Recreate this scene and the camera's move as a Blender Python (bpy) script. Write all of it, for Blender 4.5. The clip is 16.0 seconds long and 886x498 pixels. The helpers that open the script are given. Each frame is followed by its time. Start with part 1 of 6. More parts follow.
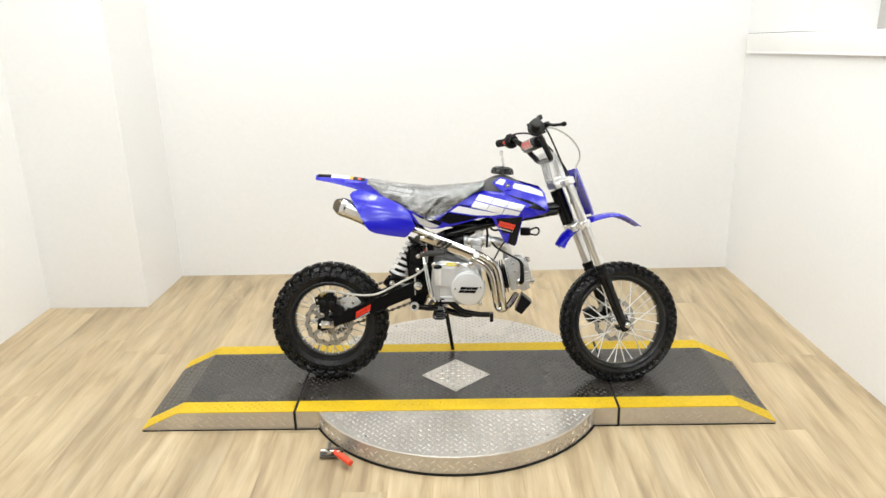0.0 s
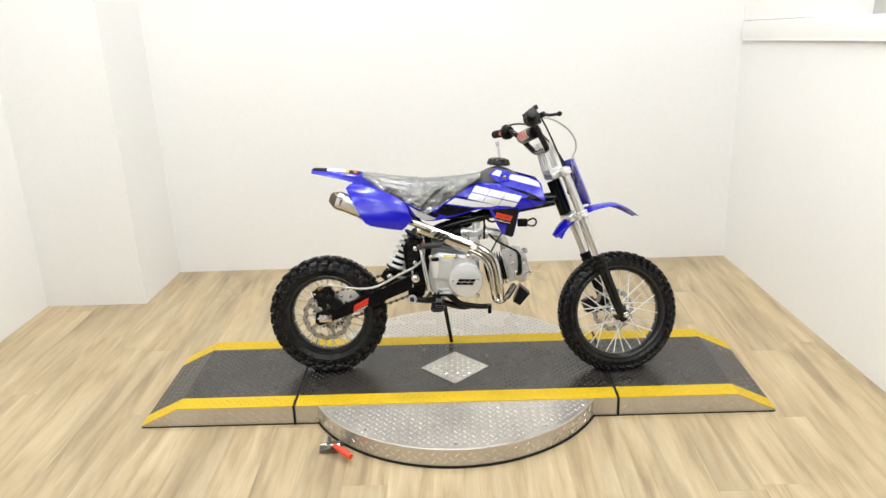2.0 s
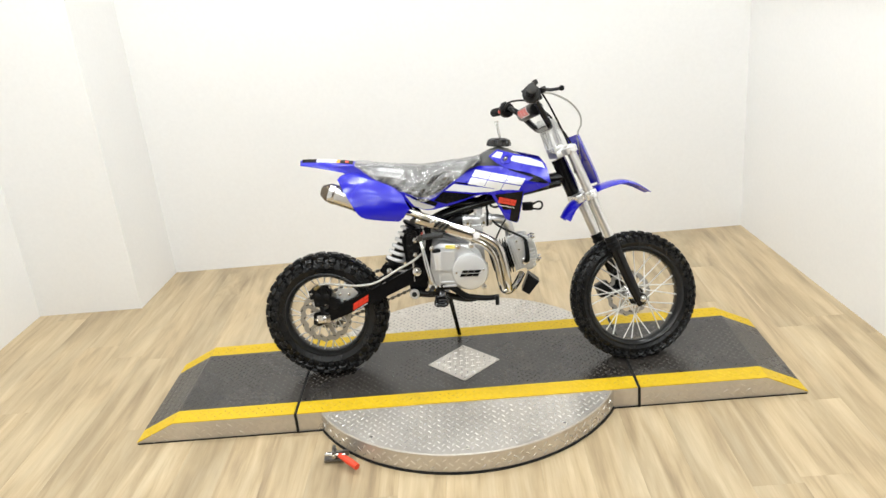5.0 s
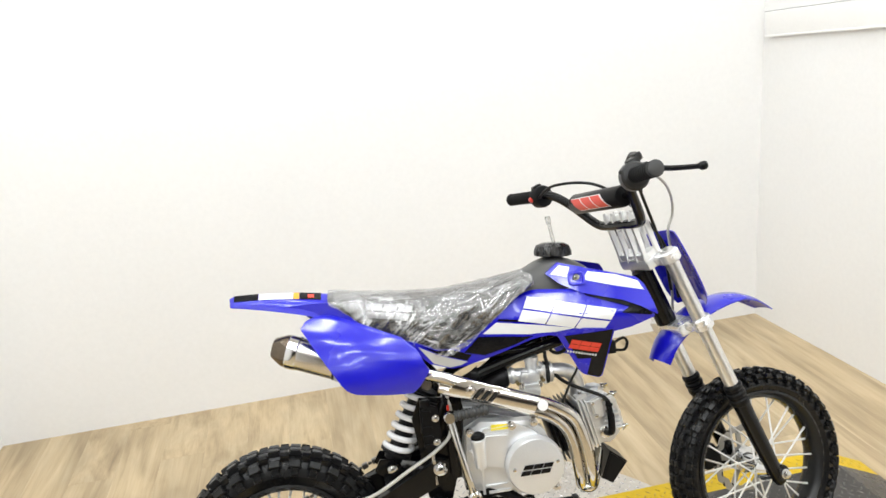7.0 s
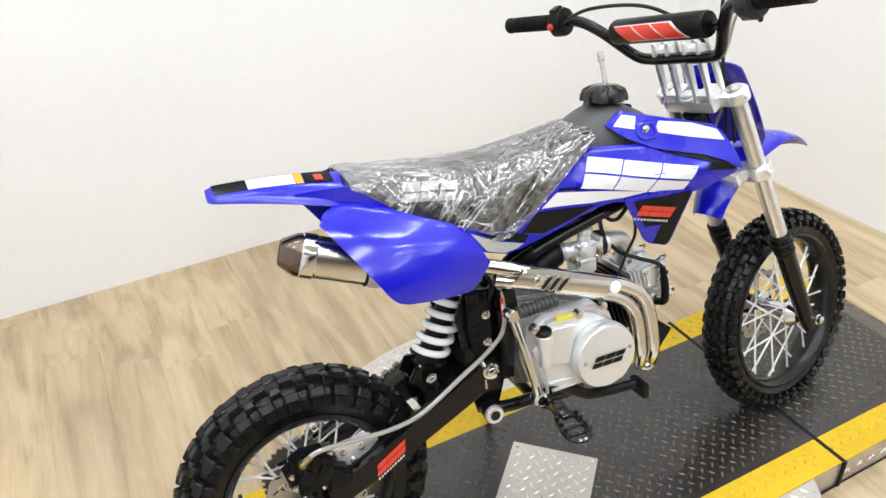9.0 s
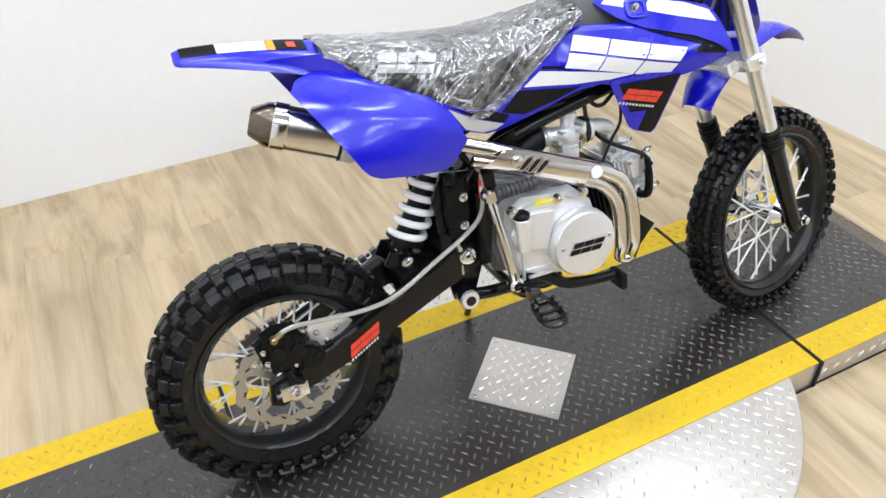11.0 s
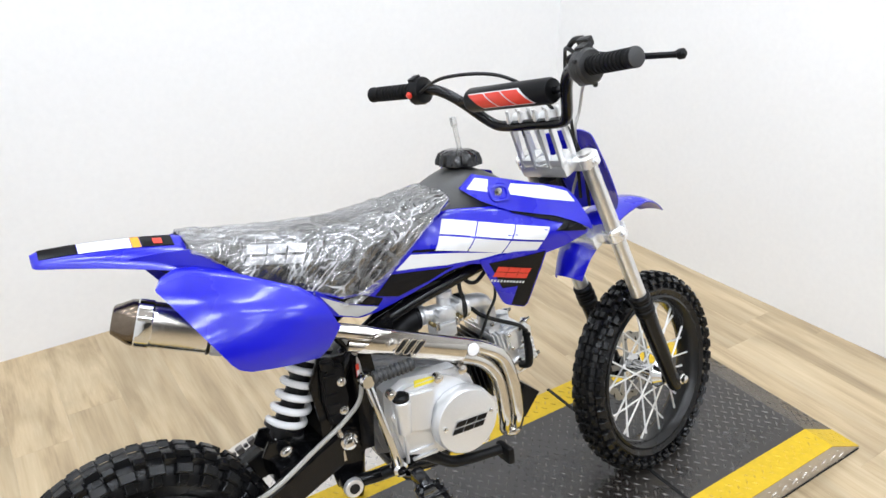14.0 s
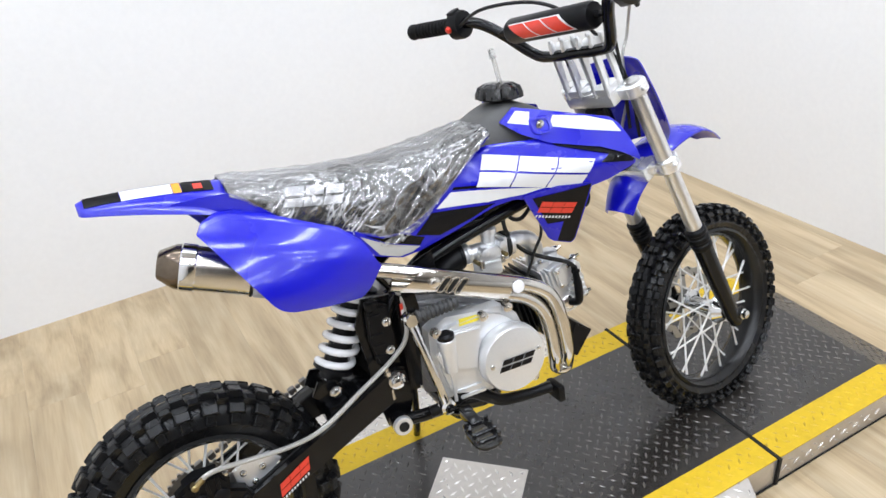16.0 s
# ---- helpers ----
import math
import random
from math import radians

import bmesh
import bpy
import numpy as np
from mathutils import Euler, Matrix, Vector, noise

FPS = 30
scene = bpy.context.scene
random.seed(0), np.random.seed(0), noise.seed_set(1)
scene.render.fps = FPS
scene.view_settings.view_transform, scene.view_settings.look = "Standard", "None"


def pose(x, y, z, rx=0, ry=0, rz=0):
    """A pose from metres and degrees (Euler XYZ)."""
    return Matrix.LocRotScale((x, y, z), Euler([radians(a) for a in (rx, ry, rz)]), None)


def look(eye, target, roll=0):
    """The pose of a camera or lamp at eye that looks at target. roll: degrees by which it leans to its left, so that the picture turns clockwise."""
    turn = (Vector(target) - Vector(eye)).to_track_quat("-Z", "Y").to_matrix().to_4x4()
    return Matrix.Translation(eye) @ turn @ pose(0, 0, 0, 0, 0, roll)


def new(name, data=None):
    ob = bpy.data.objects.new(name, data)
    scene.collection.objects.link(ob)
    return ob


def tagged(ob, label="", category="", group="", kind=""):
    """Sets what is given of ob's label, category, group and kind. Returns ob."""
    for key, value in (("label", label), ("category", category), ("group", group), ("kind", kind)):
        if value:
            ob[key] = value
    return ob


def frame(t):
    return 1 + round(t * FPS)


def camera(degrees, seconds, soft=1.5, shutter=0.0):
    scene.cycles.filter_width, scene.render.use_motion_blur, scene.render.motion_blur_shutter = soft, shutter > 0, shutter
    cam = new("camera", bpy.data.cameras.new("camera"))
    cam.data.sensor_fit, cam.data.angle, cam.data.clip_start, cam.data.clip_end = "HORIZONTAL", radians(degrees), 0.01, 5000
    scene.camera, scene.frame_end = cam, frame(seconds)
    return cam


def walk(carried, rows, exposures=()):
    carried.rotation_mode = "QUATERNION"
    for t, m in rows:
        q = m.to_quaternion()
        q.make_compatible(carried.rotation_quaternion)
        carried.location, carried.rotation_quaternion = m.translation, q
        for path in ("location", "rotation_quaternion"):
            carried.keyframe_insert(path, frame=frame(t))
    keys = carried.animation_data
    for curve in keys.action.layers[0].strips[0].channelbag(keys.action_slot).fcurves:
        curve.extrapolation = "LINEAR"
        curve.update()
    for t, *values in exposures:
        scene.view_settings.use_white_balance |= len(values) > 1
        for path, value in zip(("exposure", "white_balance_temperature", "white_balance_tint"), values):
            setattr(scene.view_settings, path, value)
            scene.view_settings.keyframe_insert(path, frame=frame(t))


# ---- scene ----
cam = camera(59.7, 16.0)
# exposure and white balance: seconds, stops, kelvin, tint
TINTS = [(0, -0.04, 6450, 8), (3, -0.12, 6450, 8), (6, -0.02, 6350, 8), (9, 0.0, 6150, 11), (11.3, 0.02, 5850, 11), (12.5, 0.05, 5850, 11), (14.5, -0.04, 5900, 11), (16, -0.06, 5850, 12)]
PATH = [
    (0, (0.024, -0.221, 1.575), (-0.019, 1.674, 0.937), -1.4),
    (0.5, (0.03, -0.224, 1.577), (-0.015, 1.673, 0.944), -1.7),
    (1, (0.037, -0.222, 1.574), (-0.01, 1.674, 0.94), -2.0),
    (1.5, (0.031, -0.223, 1.577), (-0.017, 1.669, 0.929), -1.7),
    (2, (0.031, -0.214, 1.569), (-0.01, 1.675, 0.914), -2.2),
    (2.5, (0.041, -0.22, 1.573), (-0.006, 1.67, 0.92), -2.5),
    (3, (0.037, -0.219, 1.57), (-0.008, 1.672, 0.92), -2.7),
    (5.3, (0.071, 0.081, 1.547), (0.0, 1.948, 0.832), -5.7),
    (5.5, (0.089, 0.183, 1.507), (0.019, 2.065, 0.835), -4.4),
    (6, (-0.042, 0.454, 1.484), (-0.06, 2.355, 0.862), -1.9),
    (6.5, (-0.252, 0.732, 1.48), (0.03, 2.592, 0.8), -3.7),
    (7, (-0.352, 1.115, 1.46), (-0.019, 2.993, 0.859), -5.5),
    (7.5, (-0.445, 1.365, 1.482), (0.057, 3.179, 0.805), -5.9),
    (8, (-0.588, 1.491, 1.518), (0.02, 3.23, 0.74), -7.1),
    (8.5, (-0.687, 1.594, 1.472), (0.147, 3.142, 0.519), -5.0),
    (9, (-0.68, 1.659, 1.446), (0.048, 3.175, 0.363), -2.9),
    (9.2, (-0.673, 1.658, 1.419), (0.047, 3.144, 0.291), -3.0),
    (11.3, (-0.658, 1.616, 1.352), (0.025, 3.043, 0.128), -1.6),
    (11.5, (-0.632, 1.617, 1.354), (0.128, 3.029, 0.159), -2.2),
    (12, (-0.599, 1.616, 1.368), (0.279, 3.074, 0.317), -1.1),
    (12.5, (-0.602, 1.624, 1.347), (0.291, 3.054, 0.271), 1.4),
    (13, (-0.599, 1.628, 1.371), (0.328, 3.095, 0.376), -0.0),
    (13.5, (-0.594, 1.623, 1.394), (0.364, 3.113, 0.466), -0.4),
    (14, (-0.587, 1.608, 1.405), (0.387, 3.102, 0.499), -0.3),
    (14.5, (-0.591, 1.607, 1.4), (0.383, 3.099, 0.493), -0.2),
    (15, (-0.624, 1.59, 1.398), (0.344, 3.1, 0.513), 0.8),
    (15.5, (-0.658, 1.566, 1.391), (0.287, 3.032, 0.413), -3.2),
    (16, (-0.541, 1.59, 1.373), (0.242, 3.127, 0.362), -5.1),
]
walk(cam, [(t, look(eye, target, roll)) for t, eye, target, roll in PATH], TINTS)

# ---- world, lamps ----
wd = bpy.data.worlds.new("world")
scene.world = wd
wd.use_nodes = True
wd.node_tree.nodes["Background"].inputs[0].default_value = (1.0, 0.98, 0.96, 1)
wd.node_tree.nodes["Background"].inputs[1].default_value = 0.2
CEIL = 2.75
LAMP_ROWS = [(lx, ly) for ly in (3.2, 2.2, 1.2, 0.2, -0.8) for lx in (-1.55, -0.6, 0.35, 1.3)]
LAMP_WATTS = 7.8
for lx, ly in LAMP_ROWS:
    ld = bpy.data.lights.new("tube_lamp", "AREA")
    ld.shape, ld.size, ld.size_y, ld.energy = "RECTANGLE", 0.5, 0.1, LAMP_WATTS
    ld.color = (0.95, 0.98, 1.0)
    lo = new("tube_lamp", ld)
    lo.matrix_world = pose(lx, ly, CEIL - 0.075)

# ---- materials ----
def material(name, color, rough=0.5, metal=0.0, var=0.12, scale=8.0, fine=90.0, bump=0.0, coat=0.0, rvar=0.1, spec=0.5):
    """Colour with variation at two scales, roughness variation and fine relief, in object space."""
    m = bpy.data.materials.new(name)
    m.use_nodes = True
    nt = m.node_tree
    b = nt.nodes["Principled BSDF"]
    tc = nt.nodes.new("ShaderNodeTexCoord")
    n1 = nt.nodes.new("ShaderNodeTexNoise"); n1.inputs["Scale"].default_value = scale; n1.inputs["Detail"].default_value = 5
    n2 = nt.nodes.new("ShaderNodeTexNoise"); n2.inputs["Scale"].default_value = fine; n2.inputs["Detail"].default_value = 3
    for n in (n1, n2):
        nt.links.new(tc.outputs["Object"], n.inputs["Vector"])
    mix = nt.nodes.new("ShaderNodeMath"); mix.operation = "ADD"
    nt.links.new(n1.outputs["Fac"], mix.inputs[0]); nt.links.new(n2.outputs["Fac"], mix.inputs[1])
    mr = nt.nodes.new("ShaderNodeMapRange")
    mr.inputs["From Min"].default_value, mr.inputs["From Max"].default_value = 0.6, 1.4
    mr.inputs["To Min"].default_value, mr.inputs["To Max"].default_value = 1 - var, 1 + var
    nt.links.new(mix.outputs[0], mr.inputs["Value"])
    vm = nt.nodes.new("ShaderNodeVectorMath"); vm.operation = "SCALE"
    vm.inputs[0].default_value = color[:3]
    nt.links.new(mr.outputs[0], vm.inputs["Scale"])
    nt.links.new(vm.outputs[0], b.inputs["Base Color"])
    rr = nt.nodes.new("ShaderNodeMapRange")
    rr.inputs["From Min"].default_value, rr.inputs["From Max"].default_value = 0.3, 0.7
    rr.inputs["To Min"].default_value, rr.inputs["To Max"].default_value = max(0.02, rough - rvar * rough), min(1, rough + rvar * rough)
    nt.links.new(n1.outputs["Fac"], rr.inputs["Value"])
    nt.links.new(rr.outputs[0], b.inputs["Roughness"])
    b.inputs["Metallic"].default_value = metal
    b.inputs["Coat Weight"].default_value = coat
    b.inputs["Coat Roughness"].default_value = 0.06
    b.inputs["Specular IOR Level"].default_value = spec
    if bump:
        bp = nt.nodes.new("ShaderNodeBump"); bp.inputs["Strength"].default_value = bump; bp.inputs["Distance"].default_value = 0.002
        nt.links.new(n2.outputs["Fac"], bp.inputs["Height"]); nt.links.new(bp.outputs[0], b.inputs["Normal"])
    return m


WALL = material("painted_wall", (0.84, 0.835, 0.825), 0.6, var=0.025, scale=1.3, fine=60, bump=0.08)
# dark colour for an added wall, stands in for a dim open room
WALLD = material("unseen_dark_wall", (0.16, 0.15, 0.14), 0.7, var=0.1, scale=1.0, fine=60, bump=0.08)
# grey stands in for the shade in the recess above the ledge
WALLG = material("shaded_wall_grey", (0.42, 0.4, 0.38), 0.7, var=0.05, scale=1.0, fine=60, bump=0.08)
TRIMW = material("white_trim", (0.85, 0.84, 0.82), 0.4, var=0.02)
CEILM = material("ceiling_tile", (0.8, 0.79, 0.76), 0.9, var=0.04, fine=200, bump=0.2)
FIXT = material("fixture_metal", (0.75, 0.75, 0.74), 0.4, var=0.03)
BLUE = material("blue_plastic", (0.006, 0.005, 0.45), 0.3, var=0.06, scale=6, coat=0.6, rvar=0.3, spec=0.38)
BLUE.node_tree.nodes["Principled BSDF"].inputs["Coat Roughness"].default_value = 0.13
# moulded plastic is slightly uneven
nt_ = BLUE.node_tree
tc_ = nt_.nodes.new("ShaderNodeTexCoord")
wv_ = nt_.nodes.new("ShaderNodeTexNoise"); wv_.inputs["Scale"].default_value = 16; wv_.inputs["Detail"].default_value = 1.5
bp_ = nt_.nodes.new("ShaderNodeBump"); bp_.inputs["Strength"].default_value = 0.12; bp_.inputs["Distance"].default_value = 0.012
nt_.links.new(tc_.outputs["Object"], wv_.inputs["Vector"]); nt_.links.new(wv_.outputs["Fac"], bp_.inputs["Height"])
for sock in ("Normal", "Coat Normal"):
    nt_.links.new(bp_.outputs[0], nt_.nodes["Principled BSDF"].inputs[sock])
BLACKP = material("black_plastic", (0.005, 0.005, 0.0055), 0.36, var=0.25, fine=300, bump=0.12, spec=0.17)
TANKP = material("charcoal_tank_plastic", (0.07, 0.069, 0.067), 0.42, var=0.12, fine=350, bump=0.15, spec=0.35)
FRAMEP = material("black_gloss_paint", (0.004, 0.004, 0.0045), 0.2, var=0.2, coat=0.15, spec=0.22)
RUBBER = material("black_tyre_rubber", (0.0065, 0.0065, 0.0068), 0.27, var=0.35, scale=14, fine=160, bump=0.22, spec=0.27)
RIMB = material("black_anodised_rim", (0.02, 0.02, 0.02), 0.22, metal=0.35, var=0.15, spec=0.35)
CHROME = material("chrome", (0.66, 0.665, 0.67), 0.06, metal=1.0, var=0.03, rvar=0.5)
PIPE = material("polished_steel_pipe", (0.6, 0.58, 0.545), 0.1, metal=1.0, var=0.08, rvar=0.4)
STEEL = material("brushed_steel", (0.68, 0.66, 0.63), 0.24, metal=1.0, var=0.1, fine=200, bump=0.05)
ALLOY = material("cast_alloy", (0.76, 0.765, 0.77), 0.36, metal=0.75, var=0.1, scale=30, fine=420, bump=0.18)
ALLOYP = material("silver_painted_cover", (0.74, 0.745, 0.75), 0.36, metal=0.65, var=0.06, fine=500, bump=0.1)
FORKS = material("silver_fork_tube", (0.74, 0.73, 0.71), 0.3, metal=0.9, var=0.05)
DARKM = material("dark_smoked_steel", (0.16, 0.13, 0.1), 0.22, metal=1.0, var=0.2)
GLOSSB = material("gloss_black_plastic", (0.008, 0.008, 0.009), 0.14, var=0.2)
ALLOYD = material("rough_cast_alloy", (0.33, 0.335, 0.345), 0.42, metal=0.9, var=0.2, scale=14, fine=300, bump=0.25)
WHITE = material("white_decal", (0.7, 0.7, 0.705), 0.3, var=0.03, coat=0.5)
GREYD = material("silver_grey_decal", (0.5, 0.49, 0.46), 0.3, var=0.05, coat=0.5)
BLACKD = material("black_decal", (0.005, 0.005, 0.006), 0.25, var=0.1, coat=0.08, spec=0.16)
RED = material("red_decal", (0.62, 0.035, 0.015), 0.3, var=0.08, coat=0.4)
ORANGE = material("orange_decal", (0.75, 0.33, 0.02), 0.35, var=0.08)
YELLOWS = material("yellow_sticker", (0.72, 0.6, 0.02), 0.4, var=0.06)
SPRING = material("white_spring_paint", (0.83, 0.83, 0.84), 0.25, var=0.04, coat=0.4)
VINYL = material("dark_seat_vinyl", (0.024, 0.0235, 0.0235), 0.5, var=0.2, fine=260, bump=0.3, spec=0.22)
GREYR = material("grey_rubber", (0.05, 0.05, 0.05), 0.5, var=0.12, fine=300, bump=0.2, spec=0.3)
GREYE = material("grey_seat_emblem", (0.42, 0.42, 0.43), 0.4, var=0.08)
SPOKEM = material("zinc_plated_spoke", (0.86, 0.86, 0.85), 0.3, metal=0.35, var=0.08)
BRASS = material("brass_fitting", (0.33, 0.26, 0.12), 0.36, metal=1.0, var=0.1)
POLISH = material("polished_alloy", (0.87, 0.87, 0.865), 0.33, metal=0.75, var=0.05, rvar=0.4)
HOUSEM = material("dark_grey_metal", (0.016, 0.0155, 0.015), 0.36, metal=0.3, var=0.3, scale=30, fine=300, bump=0.3)
GRIPM = material("dark_grip_rubber", (0.006, 0.006, 0.006), 0.5, var=0.2, fine=300, bump=0.3, spec=0.13)
DISCM = material("ground_disc_steel", (0.42, 0.405, 0.375), 0.38, metal=0.8, var=0.1, fine=260, bump=0.05)
CABLE = material("cable_sheath", (0.012, 0.012, 0.012), 0.4, var=0.1, spec=0.22)
HOSE = material("grey_brake_hose", (0.46, 0.45, 0.42), 0.3, metal=0.5, var=0.08, fine=600, bump=0.2)
CHAINM = material("chain_steel", (0.2, 0.19, 0.18), 0.3, metal=0.9, var=0.3)
ORANGEP = material("orange_grip_rubber", (0.75, 0.06, 0.02), 0.5, var=0.06)
YELLOW = material("yellow_safety_paint", (0.62, 0.415, 0.01), 0.5, var=0.12, scale=5, fine=70, bump=0.1, spec=0.3)
LUGY = material("worn_yellow_lugs", (0.53, 0.345, 0.011), 0.42, var=0.4, scale=6, fine=60, rvar=0.3)
GREYC = material("grey_ramp_coating", (0.025, 0.0214, 0.0183), 0.28, var=0.4, scale=4, fine=120, bump=0.2, rvar=0.3, spec=0.75)
TREADA = material("diamond_plate_aluminium", (0.58, 0.545, 0.5), 0.34, metal=0.75, var=0.1, scale=3, fine=70, bump=0.1, rvar=0.3)
LUGA = material("polished_aluminium_lugs", (0.76, 0.735, 0.7), 0.26, metal=0.65, var=0.12, scale=6, fine=80, rvar=0.3)
LUGC = material("worn_tread_lugs", (0.115, 0.108, 0.1), 0.28, metal=0.5, var=0.45, scale=5, fine=60, rvar=0.3)
# black for seals and gasket, also the painted shade inside slots and bore
GAPM = material("black_seal_and_slot_shade", (0.012, 0.012, 0.012), 0.6, var=0.2, spec=0.22)


def wrap_material():
    """Thin clear film, crumpled: see-through, glossy on every facet, whitish only along sharp creases."""
    m = bpy.data.materials.new("clear_plastic_wrap")
    m.use_nodes = True
    nt = m.node_tree
    for n in list(nt.nodes):
        if n.type == "BSDF_PRINCIPLED":
            nt.nodes.remove(n)
    out = nt.nodes["Material Output"]
    tc = nt.nodes.new("ShaderNodeTexCoord")

    def turned(turn, stretch):
        mp = nt.nodes.new("ShaderNodeMapping"); mp.vector_type = "TEXTURE"
        mp.inputs["Rotation"].default_value = (0, radians(-turn), 0); mp.inputs["Scale"].default_value = stretch
        nt.links.new(tc.outputs["Object"], mp.inputs["Vector"])
        return mp.outputs[0]

    def math_(op, a, b=None, c=None):
        n = nt.nodes.new("ShaderNodeMath"); n.operation = op
        for k, v in enumerate((a, b, c)):
            if v is None:
                continue
            if isinstance(v, (int, float)):
                n.inputs[k].default_value = v
            else:
                nt.links.new(v, n.inputs[k])
        return n.outputs[0]

    def noise_(vec, scale, detail, dist):
        w = nt.nodes.new("ShaderNodeTexNoise"); w.inputs["Scale"].default_value = scale; w.inputs["Detail"].default_value = detail; w.inputs["Distortion"].default_value = dist
        nt.links.new(vec, w.inputs["Vector"])
        return w.outputs["Fac"]

    def ridge(fac, width):
        c = math_("ABSOLUTE", math_("SUBTRACT", fac, 0.5))
        r = nt.nodes.new("ShaderNodeMapRange"); r.interpolation_type = "SMOOTHSTEP"
        r.inputs["From Min"].default_value, r.inputs["From Max"].default_value = 0.0, width
        r.inputs["To Min"].default_value, r.inputs["To Max"].default_value = 1.0, 0.0
        nt.links.new(c, r.inputs["Value"])
        return r.outputs[0]

    long_ = noise_(turned(40, (6.0, 1.0, 1.0)), 34, 2.0, 0.3)
    folds = noise_(turned(12, (2.2, 1.0, 1.0)), 32, 3.0, 0.6)
    soft = noise_(tc.outputs["Object"], 9, 2.0, 0.4)
    vo = nt.nodes.new("ShaderNodeTexVoronoi"); vo.inputs["Scale"].default_value = 46
    nt.links.new(turned(30, (1.9, 1.0, 1.0)), vo.inputs["Vector"])
    # crumpled in patches, drawn tight in long pleats towards the front
    patch = nt.nodes.new("ShaderNodeMapRange"); patch.interpolation_type = "SMOOTHSTEP"
    patch.inputs["From Min"].default_value, patch.inputs["From Max"].default_value = 0.4, 0.62
    patch.inputs["To Min"].default_value = 0.12
    nt.links.new(soft, patch.inputs["Value"])
    sx = nt.nodes.new("ShaderNodeSeparateXYZ")
    nt.links.new(tc.outputs["Object"], sx.inputs[0])
    fore = nt.nodes.new("ShaderNodeMapRange"); fore.interpolation_type = "SMOOTHSTEP"
    fore.inputs["From Min"].default_value, fore.inputs["From Max"].default_value = -0.12, 0.02
    nt.links.new(sx.outputs["X"], fore.inputs["Value"])
    rear = math_("MULTIPLY", patch.outputs[0], math_("SUBTRACT", 1.0, math_("MULTIPLY", fore.outputs[0], 0.6)))
    crum = math_("MULTIPLY", math_("MULTIPLY_ADD", folds, 1.2, math_("MULTIPLY", vo.outputs["Distance"], 0.12)), rear)
    h = math_("ADD", math_("MULTIPLY_ADD", ridge(long_, 0.14), math_("MULTIPLY_ADD", fore.outputs[0], 0.5, 0.3), crum), math_("MULTIPLY", soft, 1.1))
    bp = nt.nodes.new("ShaderNodeBump"); bp.inputs["Strength"].default_value = 0.85; bp.inputs["Distance"].default_value = 0.007
    nt.links.new(h, bp.inputs["Height"])
    crease = math_("MAXIMUM", math_("MULTIPLY", ridge(long_, 0.016), math_("MAXIMUM", fore.outputs[0], rear)), math_("MULTIPLY", ridge(folds, 0.014), rear))
    gl = nt.nodes.new("ShaderNodeBsdfGlossy"); gl.inputs["Roughness"].default_value = 0.16; gl.inputs["Color"].default_value = (0.95, 0.95, 0.95, 1)
    nt.links.new(bp.outputs[0], gl.inputs["Normal"])
    tr = nt.nodes.new("ShaderNodeBsdfTransparent"); tr.inputs["Color"].default_value = (0.95, 0.95, 0.95, 1)
    df = nt.nodes.new("ShaderNodeBsdfDiffuse"); df.inputs["Color"].default_value = (0.8, 0.8, 0.8, 1)
    fr_ = nt.nodes.new("ShaderNodeFresnel"); fr_.inputs["IOR"].default_value = 1.5
    nt.links.new(bp.outputs[0], fr_.inputs["Normal"])
    m1 = nt.nodes.new("ShaderNodeMixShader")
    nt.links.new(math_("MULTIPLY_ADD", fr_.outputs[0], 0.8, 0.15), m1.inputs["Fac"])
    nt.links.new(tr.outputs[0], m1.inputs[1]); nt.links.new(gl.outputs[0], m1.inputs[2])
    m2 = nt.nodes.new("ShaderNodeMixShader")
    nt.links.new(math_("MULTIPLY_ADD", crease, 0.7, math_("MULTIPLY_ADD", patch.outputs[0], 0.04, 0.01)), m2.inputs["Fac"])
    nt.links.new(m1.outputs[0], m2.inputs[1]); nt.links.new(df.outputs[0], m2.inputs[2])
    nt.links.new(m2.outputs[0], out.inputs["Surface"])
    return m


WRAP = wrap_material()


